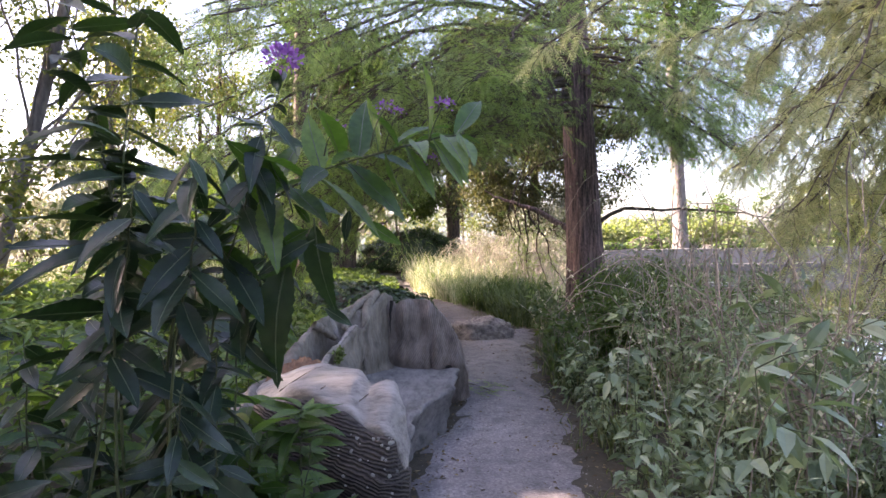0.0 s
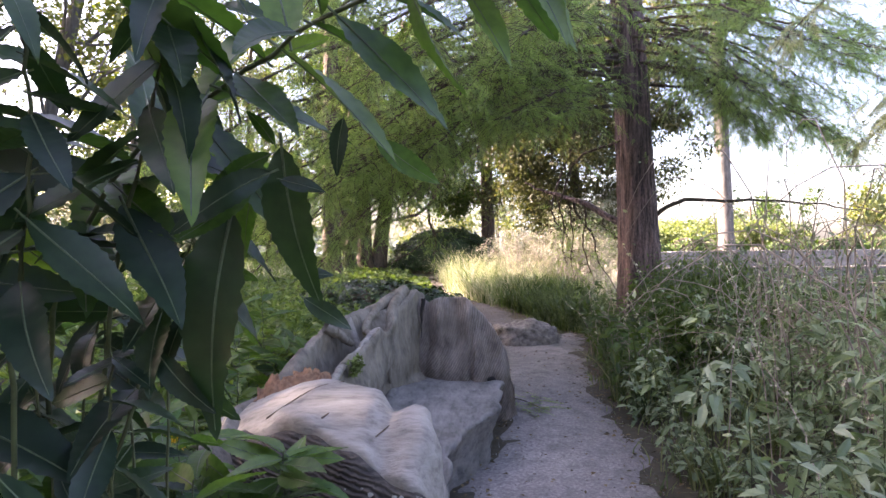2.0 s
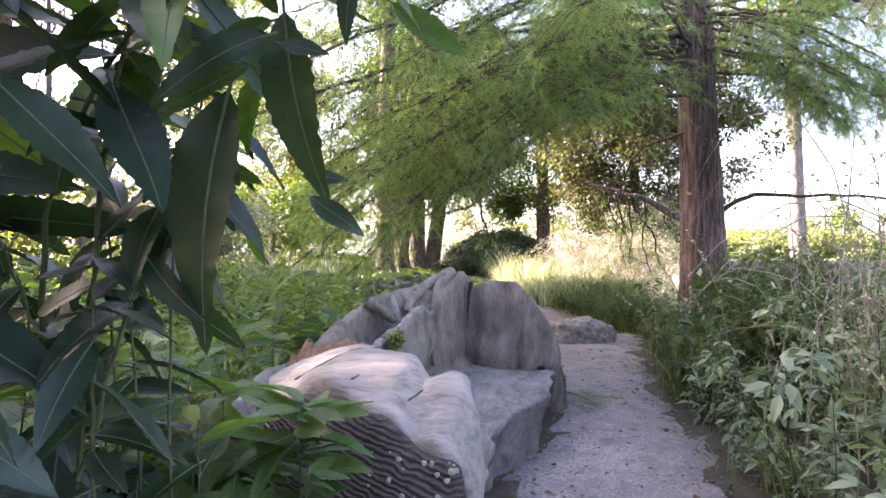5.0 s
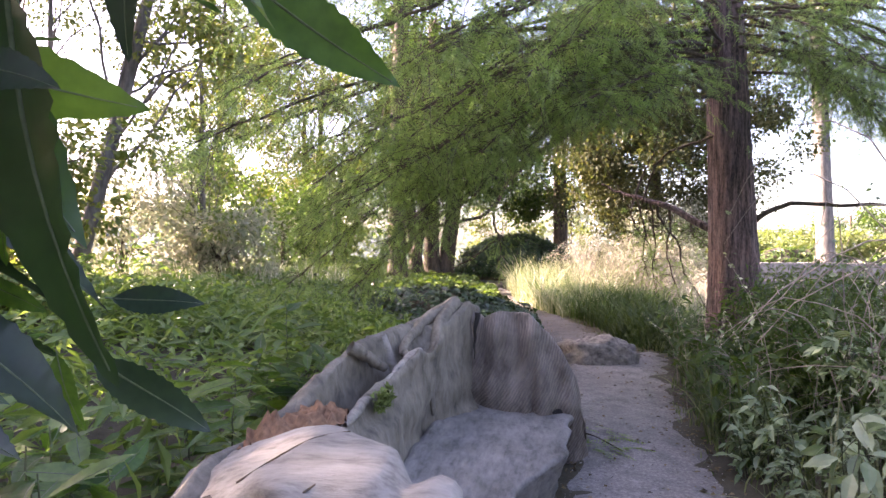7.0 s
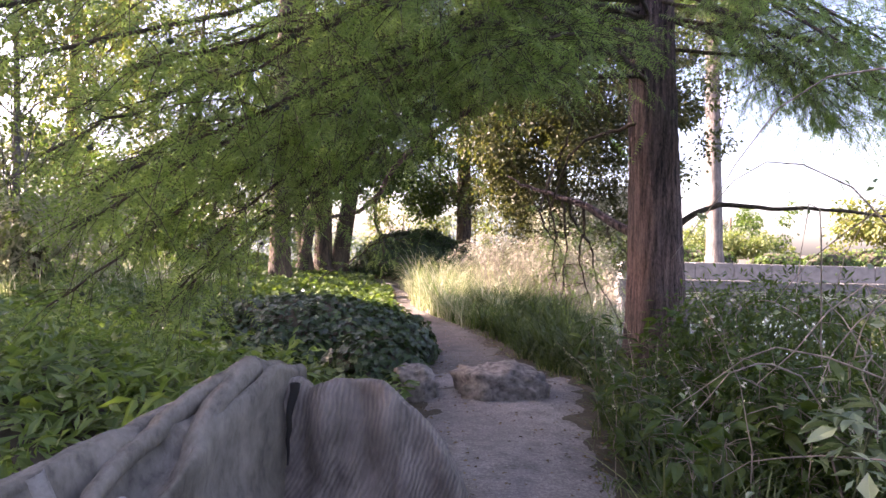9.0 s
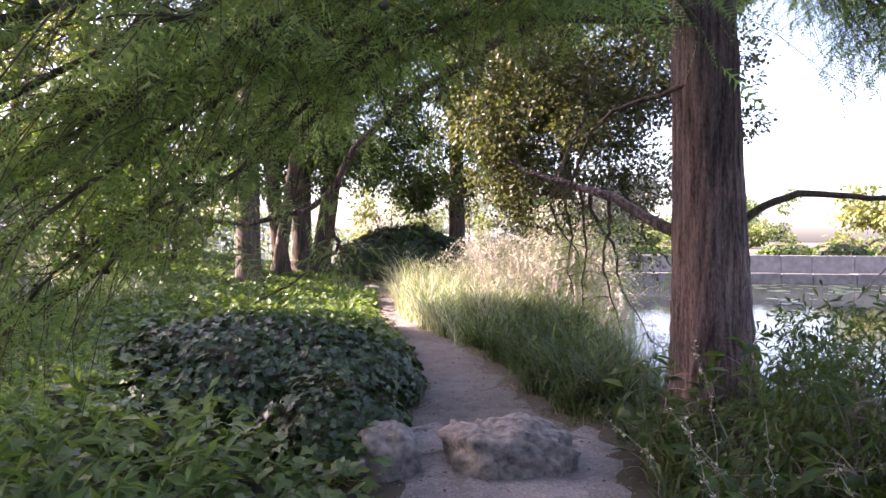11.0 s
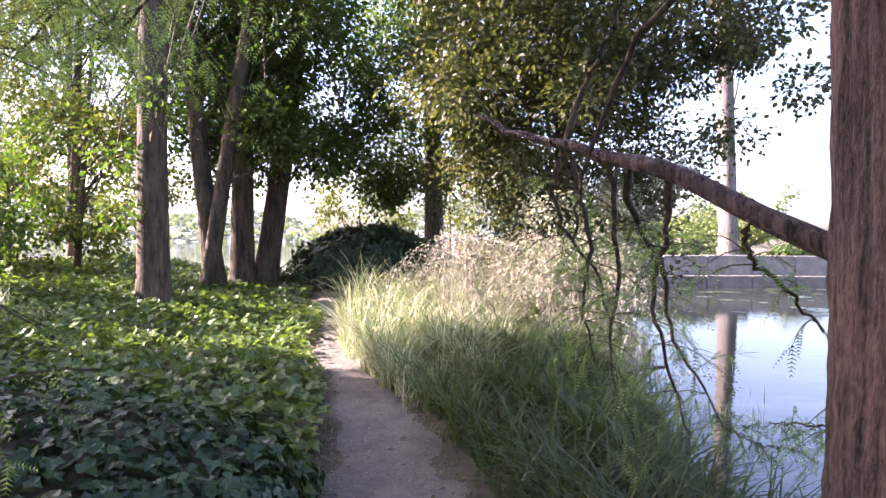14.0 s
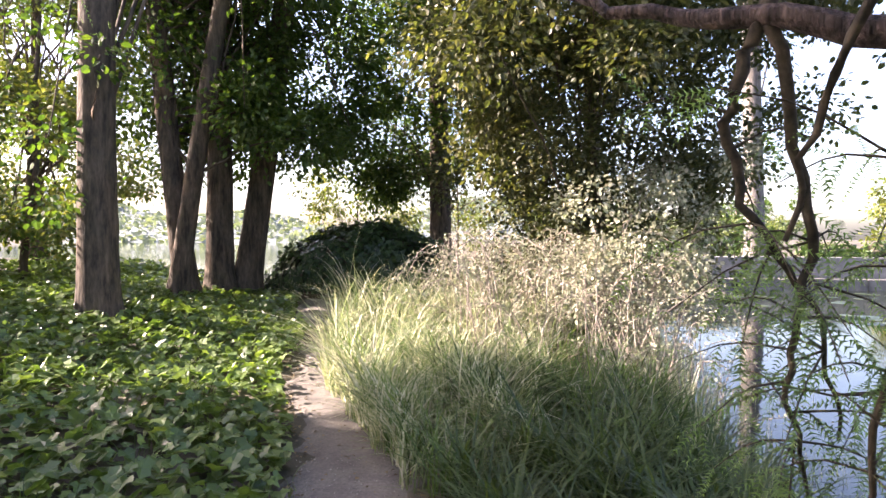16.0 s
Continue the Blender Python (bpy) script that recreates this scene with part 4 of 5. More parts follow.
c = np.concatenate([cloud(120, (0.2, 17.8, 2.8), (5.8, 24, 8.8)), cloud(44, (1.4, 18.5, 0.9), (4.9, 22.5, 3.2)), cloud(26, (3.6, 15.5, 3.6), (6.4, 20, 7.5)), cloud(110, (0.4, 15.6, 3.9), (5.2, 19.5, 8.5)), cloud(36, (1.0, 17.8, 3.0), (3.9, 20.8, 5.2))])
broad_tree("bushy tree with small bronze-green leaves leaning over the pond", (3.6, 21.5, 0.1), (3.2, 20.5, 8.0), 0.2, 0.1, c, rng.uniform(0.45, 1.05, len(c)), 340, 0.088, M_LEAF_OLIVE, M_TWIG, template=OVAL_LEAF, limb_from=0.05, limb_r=0.03)

# tall trees added well away from the path to shade its near part
for k, y in enumerate((-7.0, -3.2, 0.4, 3.6, 6.8, 10.0, 13.0, 14.6)):
    x = -15.5 + 1.2 * math.sin(3 * k)
    z = ground_at(x, y)
    c = cloud(90, (x - 3.0, y - 2.2, z + 8.5), (x + 3.0, min(y + 2.4, 16.5), z + 17.0))
    broad_tree("tall leafy tree added to shade the path", (x, y, z - 0.1), (x + rng.normal(0, 0.5), y, z + 14), 0.26, 0.12, c, rng.uniform(0.8, 1.4, 90), 110, 0.38, M_LEAF if k % 3 else M_LEAF_GOLD, M_BARK, group="trees away from the path")
c = np.concatenate([cloud(12, (-9.6, 19.6, 1.6), (-6.4, 21.6, 5.0)), cloud(10, (-8.4, 19.8, 4.0), (-5.6, 22.0, 7.0))])
broad_tree("thin young tree with sunny yellow-green leaves", (-7.6, 20.6, ground_at(-7.6, 20.6) - 0.1), (-7.2, 20.6, 6.0), 0.07, 0.03, c, rng.uniform(0.4, 0.8, 22), 150, 0.12, M_LEAF_GOLD, M_BARK, template=OVAL_LEAF, group="trees away from the path")
for x, y, h in ((-9.5, 23.5, 9.5), (-12.5, 21.0, 11.0), (-14.5, 24.5, 11.0), (-11.0, 26.0, 9.0)):
    z = ground_at(x, y)
    c = cloud(40, (x - 2.4, y - 1.2, z + 1.4), (x + 2.4, y + 2.4, z + h))
    broad_tree("airy lakeside tree with fine yellow-green leaves", (x, y, z - 0.1), (x + rng.normal(0, 0.6), y, z + h * 0.9), 0.15, 0.06, c, rng.uniform(0.5, 1.1, 40), 260, 0.14, M_LEAF_GOLD, M_BARK, group="trees away from the path")
c = cloud(16, (-7.6, 7.5, 4.6), (-4.6, 11.5, 7.5))
broad_tree("leaning slender tree with a pale trunk", (-8.3, 9.8, ground_at(-8.3, 9.8) - 0.1), (-6.4, 9.9, 7.5), 0.14, 0.08, c, rng.uniform(0.5, 0.9, 16), 160, 0.14, M_LEAF_GOLD, M_BARK_GREY, group="trees away from the path")

# unseen trees added behind the camera, to darken the leaves that face it
for x, y in ((-2.8, -3.8), (0.6, -5.6), (3.2, -3.8), (-5.2, -1.4)):
    z = ground_at(x, y)
    c = cloud(44, (x - 1.5, y - 1.3, z + 0.5), (x + 1.5, y + 1.3, z + 5.5))
    broad_tree("unseen bushy tree added to shade the start of the path", (x, y, z - 0.1), (x, y, z + 4.8), 0.1, 0.04, c, rng.uniform(0.5, 0.9, 44), 110, 0.2, M_LEAF, M_BARK, group="trees away from the path", limb_from=0.1)
for x, y, h in ((-7.4, 12.4, 7.0), (-8.8, 6.0, 7.0), (-9.4, 10.6, 8.0)):
    z = ground_at(x, y)
    c = cloud(28, (x - 1.7, y - 1.5, z + 1.2), (x + 1.5, y + 1.5, z + h))
    broad_tree("airy young tree with small light green leaves", (x, y, z - 0.1), (x + rng.normal(0, 0.4), y, z + h * 0.9), 0.07, 0.03, c, rng.uniform(0.35, 0.75, 28), 170, 0.085, M_LEAF_FRESH, M_BARK_GREY, template=OVAL_LEAF, group="trees away from the path", limb_r=0.016, limb_from=0.15)


# ---- hedge, ivy and undergrowth ----
def dome(name, label, centre, size, n, leaf, leaf_size, template, category, lumps=0.18):
    """A mound clothed in overlapping leaves over a lumpy core in the soil colour."""
    t = thing(name, label, category)
    bm = bmesh.new()
    bmesh.ops.create_icosphere(bm, subdivisions=4, radius=1.0)
    c = np.array(centre)

    def lump(d):
        return 1 + lumps * noise.noise(Vector(d) * 2.1 + Vector(centre)) + 0.5 * lumps * noise.noise(Vector(d) * 5.0)
    for v in bm.verts:
        v.co = Vector(c) + Vector((v.co.x * size[0], v.co.y * size[1], v.co.z * size[2])) * lump(v.co) * 0.9
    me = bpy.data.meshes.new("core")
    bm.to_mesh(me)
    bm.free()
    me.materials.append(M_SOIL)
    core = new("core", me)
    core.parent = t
    d = unit(rng.normal(0, 1, (n, 3)))
    d[:, 2] = np.abs(d[:, 2]) * 1.0 - 0.15
    d = unit(d)
    k = np.array([lump(q) for q in d])[:, None] * rng.uniform(0.9, 1.06, (n, 1))
    p = c + d * k * np.array(size)
    nrm = unit(d / np.array(size))
    dirs = np.cross(nrm, rng.normal(0, 1, (n, 3))) - np.array([0, 0, 0.5]) + nrm * 0.15
    ups = nrm + rng.normal(0, 0.35, (n, 3)) + np.array([0, 0, 0.4])
    v, f = spread(template, p, axes(dirs, ups), leaf_size * rng.uniform(0.6, 1.2, (n, 1)))
    solid("foliage", v, f, leaf, t, smooth=False)
    return t


dome("ivy_mound", "dark ivy-covered mound beside the path", (-1.9, 10.9, 0.1), (1.75, 1.6, 0.72), 7000, M_IVY_DARK, 0.1, IVY_LEAF, "bush")
dome("ivy_mound", "small dark leafy mound behind the bench", (-0.75, 9.3, 0.05), (0.6, 0.7, 0.5), 1800, M_IVY_DARK, 0.09, IVY_LEAF, "bush")
dome("hedge", "rounded ivy-clad hedge at the bend of the path", (-1.3, 23.4, 0.8), (2.1, 1.2, 1.35), 9000, M_IVY_DARK, 0.13, IVY_LEAF, "hedge")


def cover(name, label, n, lo, hi, keep, lift, leaf, size, template, tilt=0.5):
    x, y = rng.uniform(lo[0], hi[0], n), rng.uniform(lo[1], hi[1], n)
    ok = keep(x, y)
    x, y = x[ok], y[ok]
    mound = 0.5 + 0.5 * np.sin(1.7 * x + 0.6 * y) * np.sin(1.1 * y - 0.8 * x + 1)
    z = land_height(x, y) + lift[0] + (lift[1] - lift[0]) * rng.uniform(0, 1, len(x)) * (0.55 + 0.45 * mound)
    d = np.c_[rng.normal(0, 1, (len(x), 2)), rng.normal(-0.25, 0.3, len(x))]
    up = np.c_[rng.normal(0, tilt, (len(x), 2)), np.ones(len(x))]
    v, f = spread(template, np.c_[x, y, z], axes(d, up), size * rng.uniform(0.55, 1.25, (len(x), 1)))
    return tagged(solid(name, v, f, leaf, smooth=False), label, "ground cover", kind="stuff")


def left_of_path(x, y):
    return x < np.interp(y, PATH_Y, PATH_L) - 0.02 - 0.1 * np.sin(5 * y) ** 2


cover("ivy", "carpet of green ivy leaves under the trees", 37000, (-9, 6.2), (-0.2, 25), left_of_path, (0.03, 0.3), M_IVY, 0.13, IVY_LEAF)
cover("nettles", "low leafy weeds beyond the bench", 9000, (-7, 2.5), (-1.1, 8.5), lambda x, y: x < -1.15 - 0.1 * np.sin(3 * y), (0.05, 0.85), M_NETTLE, 0.17, LANCE, 0.8)


def grass(name, label, n, lo, hi, keep, height, width, mat, lean=0.5, category="grass"):
    """Arching blades in tufts."""
    tx, ty = rng.uniform(lo[0], hi[0], n // 14), rng.uniform(lo[1], hi[1], n // 14)
    k = rng.integers(0, len(tx), n)
    x, y = tx[k] + rng.normal(0, 0.06, n), ty[k] + rng.normal(0, 0.06, n)
    ok = keep(x, y)
    x, y = x[ok], y[ok]
    m = len(x)
    h = (height(x, y) if callable(height) else height) * rng.uniform(0.35, 1.15, m) * (0.72 + 0.38 * np.sin(7.3 * tx[k][ok] + 3.1 * ty[k][ok]))
    a = rng.uniform(0, 2 * np.pi, m)
    s = np.clip(np.abs(rng.normal(lean, 0.25, m)), 0.05, 1.3)
    out = np.c_[np.cos(a), np.sin(a)]
    t = np.array([0, 0.3, 0.58, 0.82, 1.0])
    w = np.array([0.8, 1.0, 0.8, 0.45])
    base = np.c_[x, y, land_height(x, y) - 0.01]
    rise = (t - 0.38 * s[:, None] * t ** 2.4)
    reach = s[:, None] * 0.75 * t ** 1.9
    line = np.concatenate([base[:, None, :2] + out[:, None] * (reach * h[:, None])[..., None], (base[:, 2:3] + rise * h[:, None])[..., None]], -1)
    side = np.c_[-out[:, 1], out[:, 0], np.zeros(m)] * (width * rng.uniform(0.6, 1.3, m))[:, None]
    v = np.concatenate([line[:, :4] - side[:, None] * w[None, :, None], line[:, :4] + side[:, None] * w[None, :, None], line[:, 4:]], 1)
    fq = np.array([(0, 4, 5), (0, 5, 1), (1, 5, 6), (1, 6, 2), (2, 6, 7), (2, 7, 3), (3, 7, 8)])
    f = fq[None] + (np.arange(m) * 9)[:, None, None]
    return tagged(solid(name, v.reshape(-1, 3), f.reshape(-1, 3), mat, smooth=False), label, category, kind="stuff")


def right_of_path(x, y):
    return x > np.interp(y, PATH_Y, PATH_R) + 0.03 + 0.1 * np.sin(4 * y) ** 2


grass("tall_grass", "tall ripe grass glowing in the sun beside the path", 15000, (-1.5, 13.4), (2.2, 19.5), lambda x, y: right_of_path(x + 0.24, y) & (x < np.interp(y, [13, 15, 17, 19.5], [1.0, 1.25, 1.7, 2.2]) + 0.25 * np.sin(5 * y)), lambda x, y: np.interp(y, [13, 15, 19.5], [0.75, 1.2, 1.5]), 0.0065, M_GRASS_DRY, 0.95)
grass("tall_grass", "fresh green blades among the ripe grass", 5000, (-1.4, 13.4), (2.6, 19.0), lambda x, y: right_of_path(x + 0.2, y), lambda x, y: np.interp(y, [13, 15, 19.5], [0.7, 1.1, 1.3]), 0.006, M_GRASS_MID, 1.05)
grass("seed_grass", "thin pale grass stems with drooping seed heads", 900, (-1.2, 13.6), (2.4, 19.5), lambda x, y: right_of_path(x, y), lambda x, y: np.interp(y, [13, 15, 19.5], [1.2, 1.75, 2.0]), 0.0035, M_STRAW, 1.1)
grass("tall_grass", "green grass clump leaning over the path edge", 11000, (0.6, 9.8), (3.2, 15.6), lambda x, y: right_of_path(x, y) & (np.hypot(x - 2.66, y - 9.78) > 0.6), 0.9, 0.009, M_GRASS, 1.0)
grass("bank_grass", "long grass on the pond bank", 3600, (1.1, -1.0), (3.6, 10.0), lambda x, y: right_of_path(x, y) & (np.hypot(x - 2.66, y - 9.78) > 0.5), 0.7, 0.007, M_GRASS_PALE, 0.8)
grass("bank_grass", "dark green grass growing towards the conifer", 2600, (1.1, 4.8), (3.2, 9.4), right_of_path, 0.8, 0.009, M_GRASS, 0.85)
grass("dry_grass", "sunlit straw-coloured grass beyond the ivy", 4500, (-11, 10.2), (-4.9, 16), lambda x, y: x < -4.9 - 0.3 * np.sin(2 * y), 0.75, 0.009, M_GRASS_DRY, 0.7)
grass("verge_grass", "scattered grass tufts in the ivy", 2600, (-6, 8), (-0.4, 22), left_of_path, 0.5, 0.004, M_GRASS, 0.6)
grass("verge_grass", "short grass fringing the path", 4200, (-0.8, 1.5), (2.0, 14.0), lambda x, y: (np.abs(x - np.interp(y, PATH_Y, PATH_R) - 0.08) < 0.16) | ((y > 5.6) & (np.abs(x - np.interp(y, PATH_Y, PATH_L) + 0.02) < 0.08)), 0.22, 0.005, M_GRASS_PALE, 0.8)
grass("reeds", "green reeds along the far shore of the pond", 6000, (2.2, 13.5), (5.6, 24), lambda x, y: x > np.interp(y, [13, 24], [2.3, 4.0]), 1.0, 0.007, M_GRASS_DRY, 0.4)

# ---- leafy herbs on the bank ----
HERB_LEAF = blade(0.2, 0.3, 0.35, 3)


def herb(height, leaves, size, mat, stem_mat):
    """Upright herb: a stem, side shoots and lance leaves."""
    stem, rows = [], []
    top = np.array([rng.normal(0, 0.12), rng.normal(0, 0.12), 1]) * height
    line = curve([(0, 0, -0.03), top * 0.5 + rng.normal(0, 0.03, 3), top], 8)
    stem.append(tube(line, np.linspace(0.006, 0.002, 9), 5))
    for k in range(leaves):
        i = rng.integers(1, 9)
        a = k * 2.4 + rng.normal(0, 0.3)
        d = np.array([math.cos(a), math.sin(a), rng.normal(0.25, 0.35)])
        p = line[i]
        if rng.uniform() < 0.6:
            q = p + d * rng.uniform(0.05, 0.16)
            stem.append(tube([p, (p + q) / 2 + np.array([0, 0, 0.01]), q], [0.003, 0.002, 0.0015], 4))
            p = q
        rows.append((*p, *(d - np.array([0, 0, 0.35]))))
        rows.append((*p, *(d + rng.normal(0, 0.7, 3))))
    a = np.array(rows)
    return join(stem), spread(HERB_LEAF, a[:, :3], axes(a[:, 3:], rng.normal(0, 0.4, (len(a), 3)) + np.array([0, 0, 1])), size * rng.uniform(0.6, 1.3, (len(a), 1)))


def herb_things(name, label, kinds, spots, group, mat, stem_mat, category="plant"):
    made = []
    for h, leaves, size in kinds:
        t = thing(name, label, category, (0, 0, -20), group)
        (sv, sf), (lv, lf) = herb(h, leaves, size, mat, stem_mat)
        tagged(solid("stem", sv, sf, stem_mat, t), kind="stuff")
        solid("leaves", lv, lf, mat, t, smooth=False)
        made.append(t)
    for i, (x, y) in enumerate(spots):
        src = made[i % len(made)]
        m = pose(x, y, ground_at(x, y), rng.normal(0, 9), rng.normal(0, 9), rng.uniform(0, 360)) @ Matrix.Scale(rng.uniform(0.45, 0.95) + 0.22 * max(0.0, x - 1.2), 4)
        if i < len(made):
            src.matrix_basis = m
        else:
            copy_thing(src, m)


kinds = [(rng.uniform(0.45, 0.8), 30, rng.uniform(0.09, 0.14)) for k in range(8)]
spots = []
while len(spots) < 240:
    x, y = 1.0 + 2.3 * rng.uniform() ** 1.25, 1.2 + 8.0 * rng.uniform() ** 1.25
    if right_of_path(np.array(x - 0.02), np.array(y)) and math.hypot(x - 2.66, y - 9.78) > 0.7:
        spots.append((x, y))
herb_things("bank_herb", "leafy grey-green herb growing on the pond bank", kinds, [p for p in spots if p[1] < 5.4], "herbs on the bank", M_HERB, M_STEM)
kinds = [(rng.uniform(0.4, 0.8), 26, rng.uniform(0.09, 0.13)) for k in range(5)]
herb_things("bank_weed", "darker broad-leaved weed growing on the pond bank", kinds, [p for p in spots if p[1] >= 5.4], "weeds on the bank", M_LEAF, M_STEM_DRY)

# ---- tall flowering plants in the foreground ----
def big_leaves(mat):
    """Three long pointed leaves with toothed edges, a sunk midrib and rippled side veins."""
    made = []
    for k, (w, fold, droop) in enumerate(((0.155, 0.3, 0.16), (0.14, 0.42, 0.3), (0.165, 0.2, 0.05))):
        v, f = blade(w, fold, droop, 26)
        edge = np.abs(v[:, 0]) > 0.02
        v[edge, 0] *= 1 + 0.05 * np.where(np.arange(edge.sum()) % 2, 1, -1)
        v[:, 2] += 0.02 * np.sin(7 * v[:, 1] + k) * np.sign(v[:, 0]) + 0.006 * np.sin(60 * v[:, 1]) * (np.abs(v[:, 0]) > 0.02)
        v[:, 0] += 0.03 * np.sin(3.0 * v[:, 1] + k)
        t = np.linspace(-0.08, 0.95, 9)
        mid = np.c_[0.03 * np.sin(3.0 * t + k), t, -droop * t ** 2 + 0.002]
        rib, q = tube(mid, np.linspace(0.011, 0.003, 9), 4)
        q = np.concatenate([q[:, [0, 1, 2]], q[:, [0, 2, 3]]]) + len(v)
        me = bpy.data.meshes.new("leaf")
        me.from_pydata(np.concatenate([v, rib]).tolist(), [], np.concatenate([f, q]).tolist())
        me.polygons.foreach_set("use_smooth", np.ones(len(me.polygons), bool))
        me.materials.append(mat)
        me.materials.append(M_RIB)
        me.polygons.foreach_set("material_index", np.repeat([0, 1], [len(f), len(q)]).astype(np.int32))
        made.append(me)
    return made


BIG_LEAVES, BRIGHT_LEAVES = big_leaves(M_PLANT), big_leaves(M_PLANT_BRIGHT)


def lance_plant(label, points, leaves, size, droop=0.5, first=0.25, radius=0.006, group="tall flowering plants", name="flowering_plant", extra=(), kinds=None):
    """One stem with long pointed leaves set round it, each leaf a piece of its own."""
    plant = thing(name, label, "plant", (0, 0, 0), group)
    line = curve(points, 30, 0.003)
    solid("stem", *tube(line, np.linspace(radius, radius * 0.4, len(line)), 7), M_STEM, plant)
    for k in range(leaves):
        u = first + (1 - first) * (k + rng.uniform(0.1, 0.6)) / leaves
        i = min(int(u * 30), 29)
        p = line[i] + (line[i + 1] - line[i]) * (u * 30 - i)
        along = unit(line[i + 1] - line[i])
        a = k * 2.4 + rng.normal(0, 0.35)
        side = unit(np.cross(along, [0.3, 0.2, 1.0]))
        other = np.cross(along, side)
        d = side * math.cos(a) + other * math.sin(a) + along * rng.uniform(0.1, 0.6) - np.array([0, 0, droop * rng.uniform(0.5, 1.5)])
        leaf_on(plant, p, d, size * rng.uniform(0.75, 1.2) * (1.1 - 0.45 * u), None, kinds)
    for p, d, s, kind in extra:
        leaf_on(plant, np.array(p, float), np.array(d, float), s, (0.05, -1, 0.25), kind)
    return plant


def leaf_on(plant, p, d, s, facing=None, kinds=None):
    up = np.array([0, -0.25, 1]) if facing is None else np.array(facing, float)
    turn = axes([d], [rng.normal(0, 0.35 if facing is None else 0.2, 3) + up])[0]
    ob = new("leaf", (kinds or BIG_LEAVES)[rng.integers(3)])
    ob.parent = plant
    ob.matrix_local = Matrix.Translation(p) @ Matrix(turn.tolist()).to_4x4() @ Matrix.Diagonal((s, s, s, 1))
    return ob


def flower_head(plant, at, r, n, mat=M_FLOWER):
    d = unit(rng.normal(0, 1, (n, 3)) + np.array([0, 0, 0.8]))
    p = np.asarray(at) + d * r * rng.uniform(0.3, 1, (n, 1)) * np.array([1.3, 1.3, 0.7])
    v, f = spread(DIAMOND, p, axes(d, rng.normal(0, 1, (n, 3))), r * 0.4 * rng.uniform(0.6, 1.2, (n, 1)))
    return solid("flower_head", v, f, mat, plant, "purple flower cluster" if mat is M_FLOWER else "yellow flower", smooth=False)


LABEL = "tall leafy plant with long dark green pointed leaves"
hang = [
        ((-0.319, 1.248, 1.632), (0.16, -0.01, -0.99), 0.32, BIG_LEAVES),
        ((-0.305, 1.200, 1.565), (0.94, -0.12, -0.33), 0.09, BIG_LEAVES),
        ((-0.425, 1.267, 1.513), (-0.12, -0.15, -0.98), 0.45, BIG_LEAVES),
        ((-0.195, 1.232, 1.679), (-0.14, -0.02, -0.99), 0.11, BIG_LEAVES),
        ((-0.301, 1.321, 1.338), (0.73, 0.26, -0.63), 0.12, BIG_LEAVES),
        ((-0.349, 1.396, 1.385), (0.94, 0.33, -0.12), 0.09, BIG_LEAVES),
        ((-0.410, 1.339, 1.563), (-0.21, -0.02, -0.98), 0.15, BRIGHT_LEAVES),
        ((-0.496, 1.480, 1.305), (0.29, 0.03, -0.96), 0.10, BRIGHT_LEAVES),
        ((-0.503, 1.379, 1.408), (0.87, 0.10, -0.49), 0.09, BRIGHT_LEAVES),
        ((-0.321, 1.198, 1.571), (-0.75, -0.48, -0.45), 0.20, BIG_LEAVES),
        ((-0.371, 1.232, 1.539), (-0.73, -0.46, -0.50), 0.16, BRIGHT_LEAVES),
        ((-0.338, 1.246, 1.614), (-0.83, -0.30, -0.47), 0.14, BRIGHT_LEAVES),
        ((-0.141, 1.268, 1.643), (0.83, 0.09, -0.54), 0.15, BRIGHT_LEAVES),
        ((-0.501, 1.329, 1.416), (-0.65, -0.47, -0.59), 0.13, BRIGHT_LEAVES),
        ((-0.343, 1.276, 1.641), (-0.61, -0.07, 0.79), 0.09, BRIGHT_LEAVES),
        ((-0.582, 1.269, 1.233), (0.72, -0.22, -0.66), 0.17, BIG_LEAVES),
        ((-0.549, 1.323, 1.301), (-0.32, -0.37, -0.87), 0.15, BIG_LEAVES),
]
arch = lance_plant("arching leafy plant with purple flowers hanging over the path", [(-0.95, 1.55, 0.25), (-0.95, 1.45, 0.95), (-0.85, 1.36, 1.35), (-0.66, 1.31, 1.62), (-0.42, 1.24, 1.75), (-0.18, 1.12, 1.83), (0.04, 1.03, 1.87), (0.2, 0.98, 1.89)], 46, 0.33, 0.05, 0.3, 0.007, extra=hang, kinds=BRIGHT_LEAVES)
for at, r, n in (((-0.2, 1.05, 1.93), 0.026, 46), ((-0.03, 0.9, 1.955), 0.026, 46), ((0.0, 1.0, 1.96), 0.02, 36), ((0.136, 0.96, 1.97), 0.03, 50), ((0.1, 1.04, 1.82), 0.022, 36)):
    flower_head(arch, at, r, n)
    solid("flower_stalk", *tube(curve([(at[0] - 0.05, at[1] + 0.05, 1.85), (at[0] - 0.03, at[1] + 0.01, (at[2] + 1.85) / 2), at], 6), np.linspace(0.003, 0.0015, 7), 5), M_STEM, arch)
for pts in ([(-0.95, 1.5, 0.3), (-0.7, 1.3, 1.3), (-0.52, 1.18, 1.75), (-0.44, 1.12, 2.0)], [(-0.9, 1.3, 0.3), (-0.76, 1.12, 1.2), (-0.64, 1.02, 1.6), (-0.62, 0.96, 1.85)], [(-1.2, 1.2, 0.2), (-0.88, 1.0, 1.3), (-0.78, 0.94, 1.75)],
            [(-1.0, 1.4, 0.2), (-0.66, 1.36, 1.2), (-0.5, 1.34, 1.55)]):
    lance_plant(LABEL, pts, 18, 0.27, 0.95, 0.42)
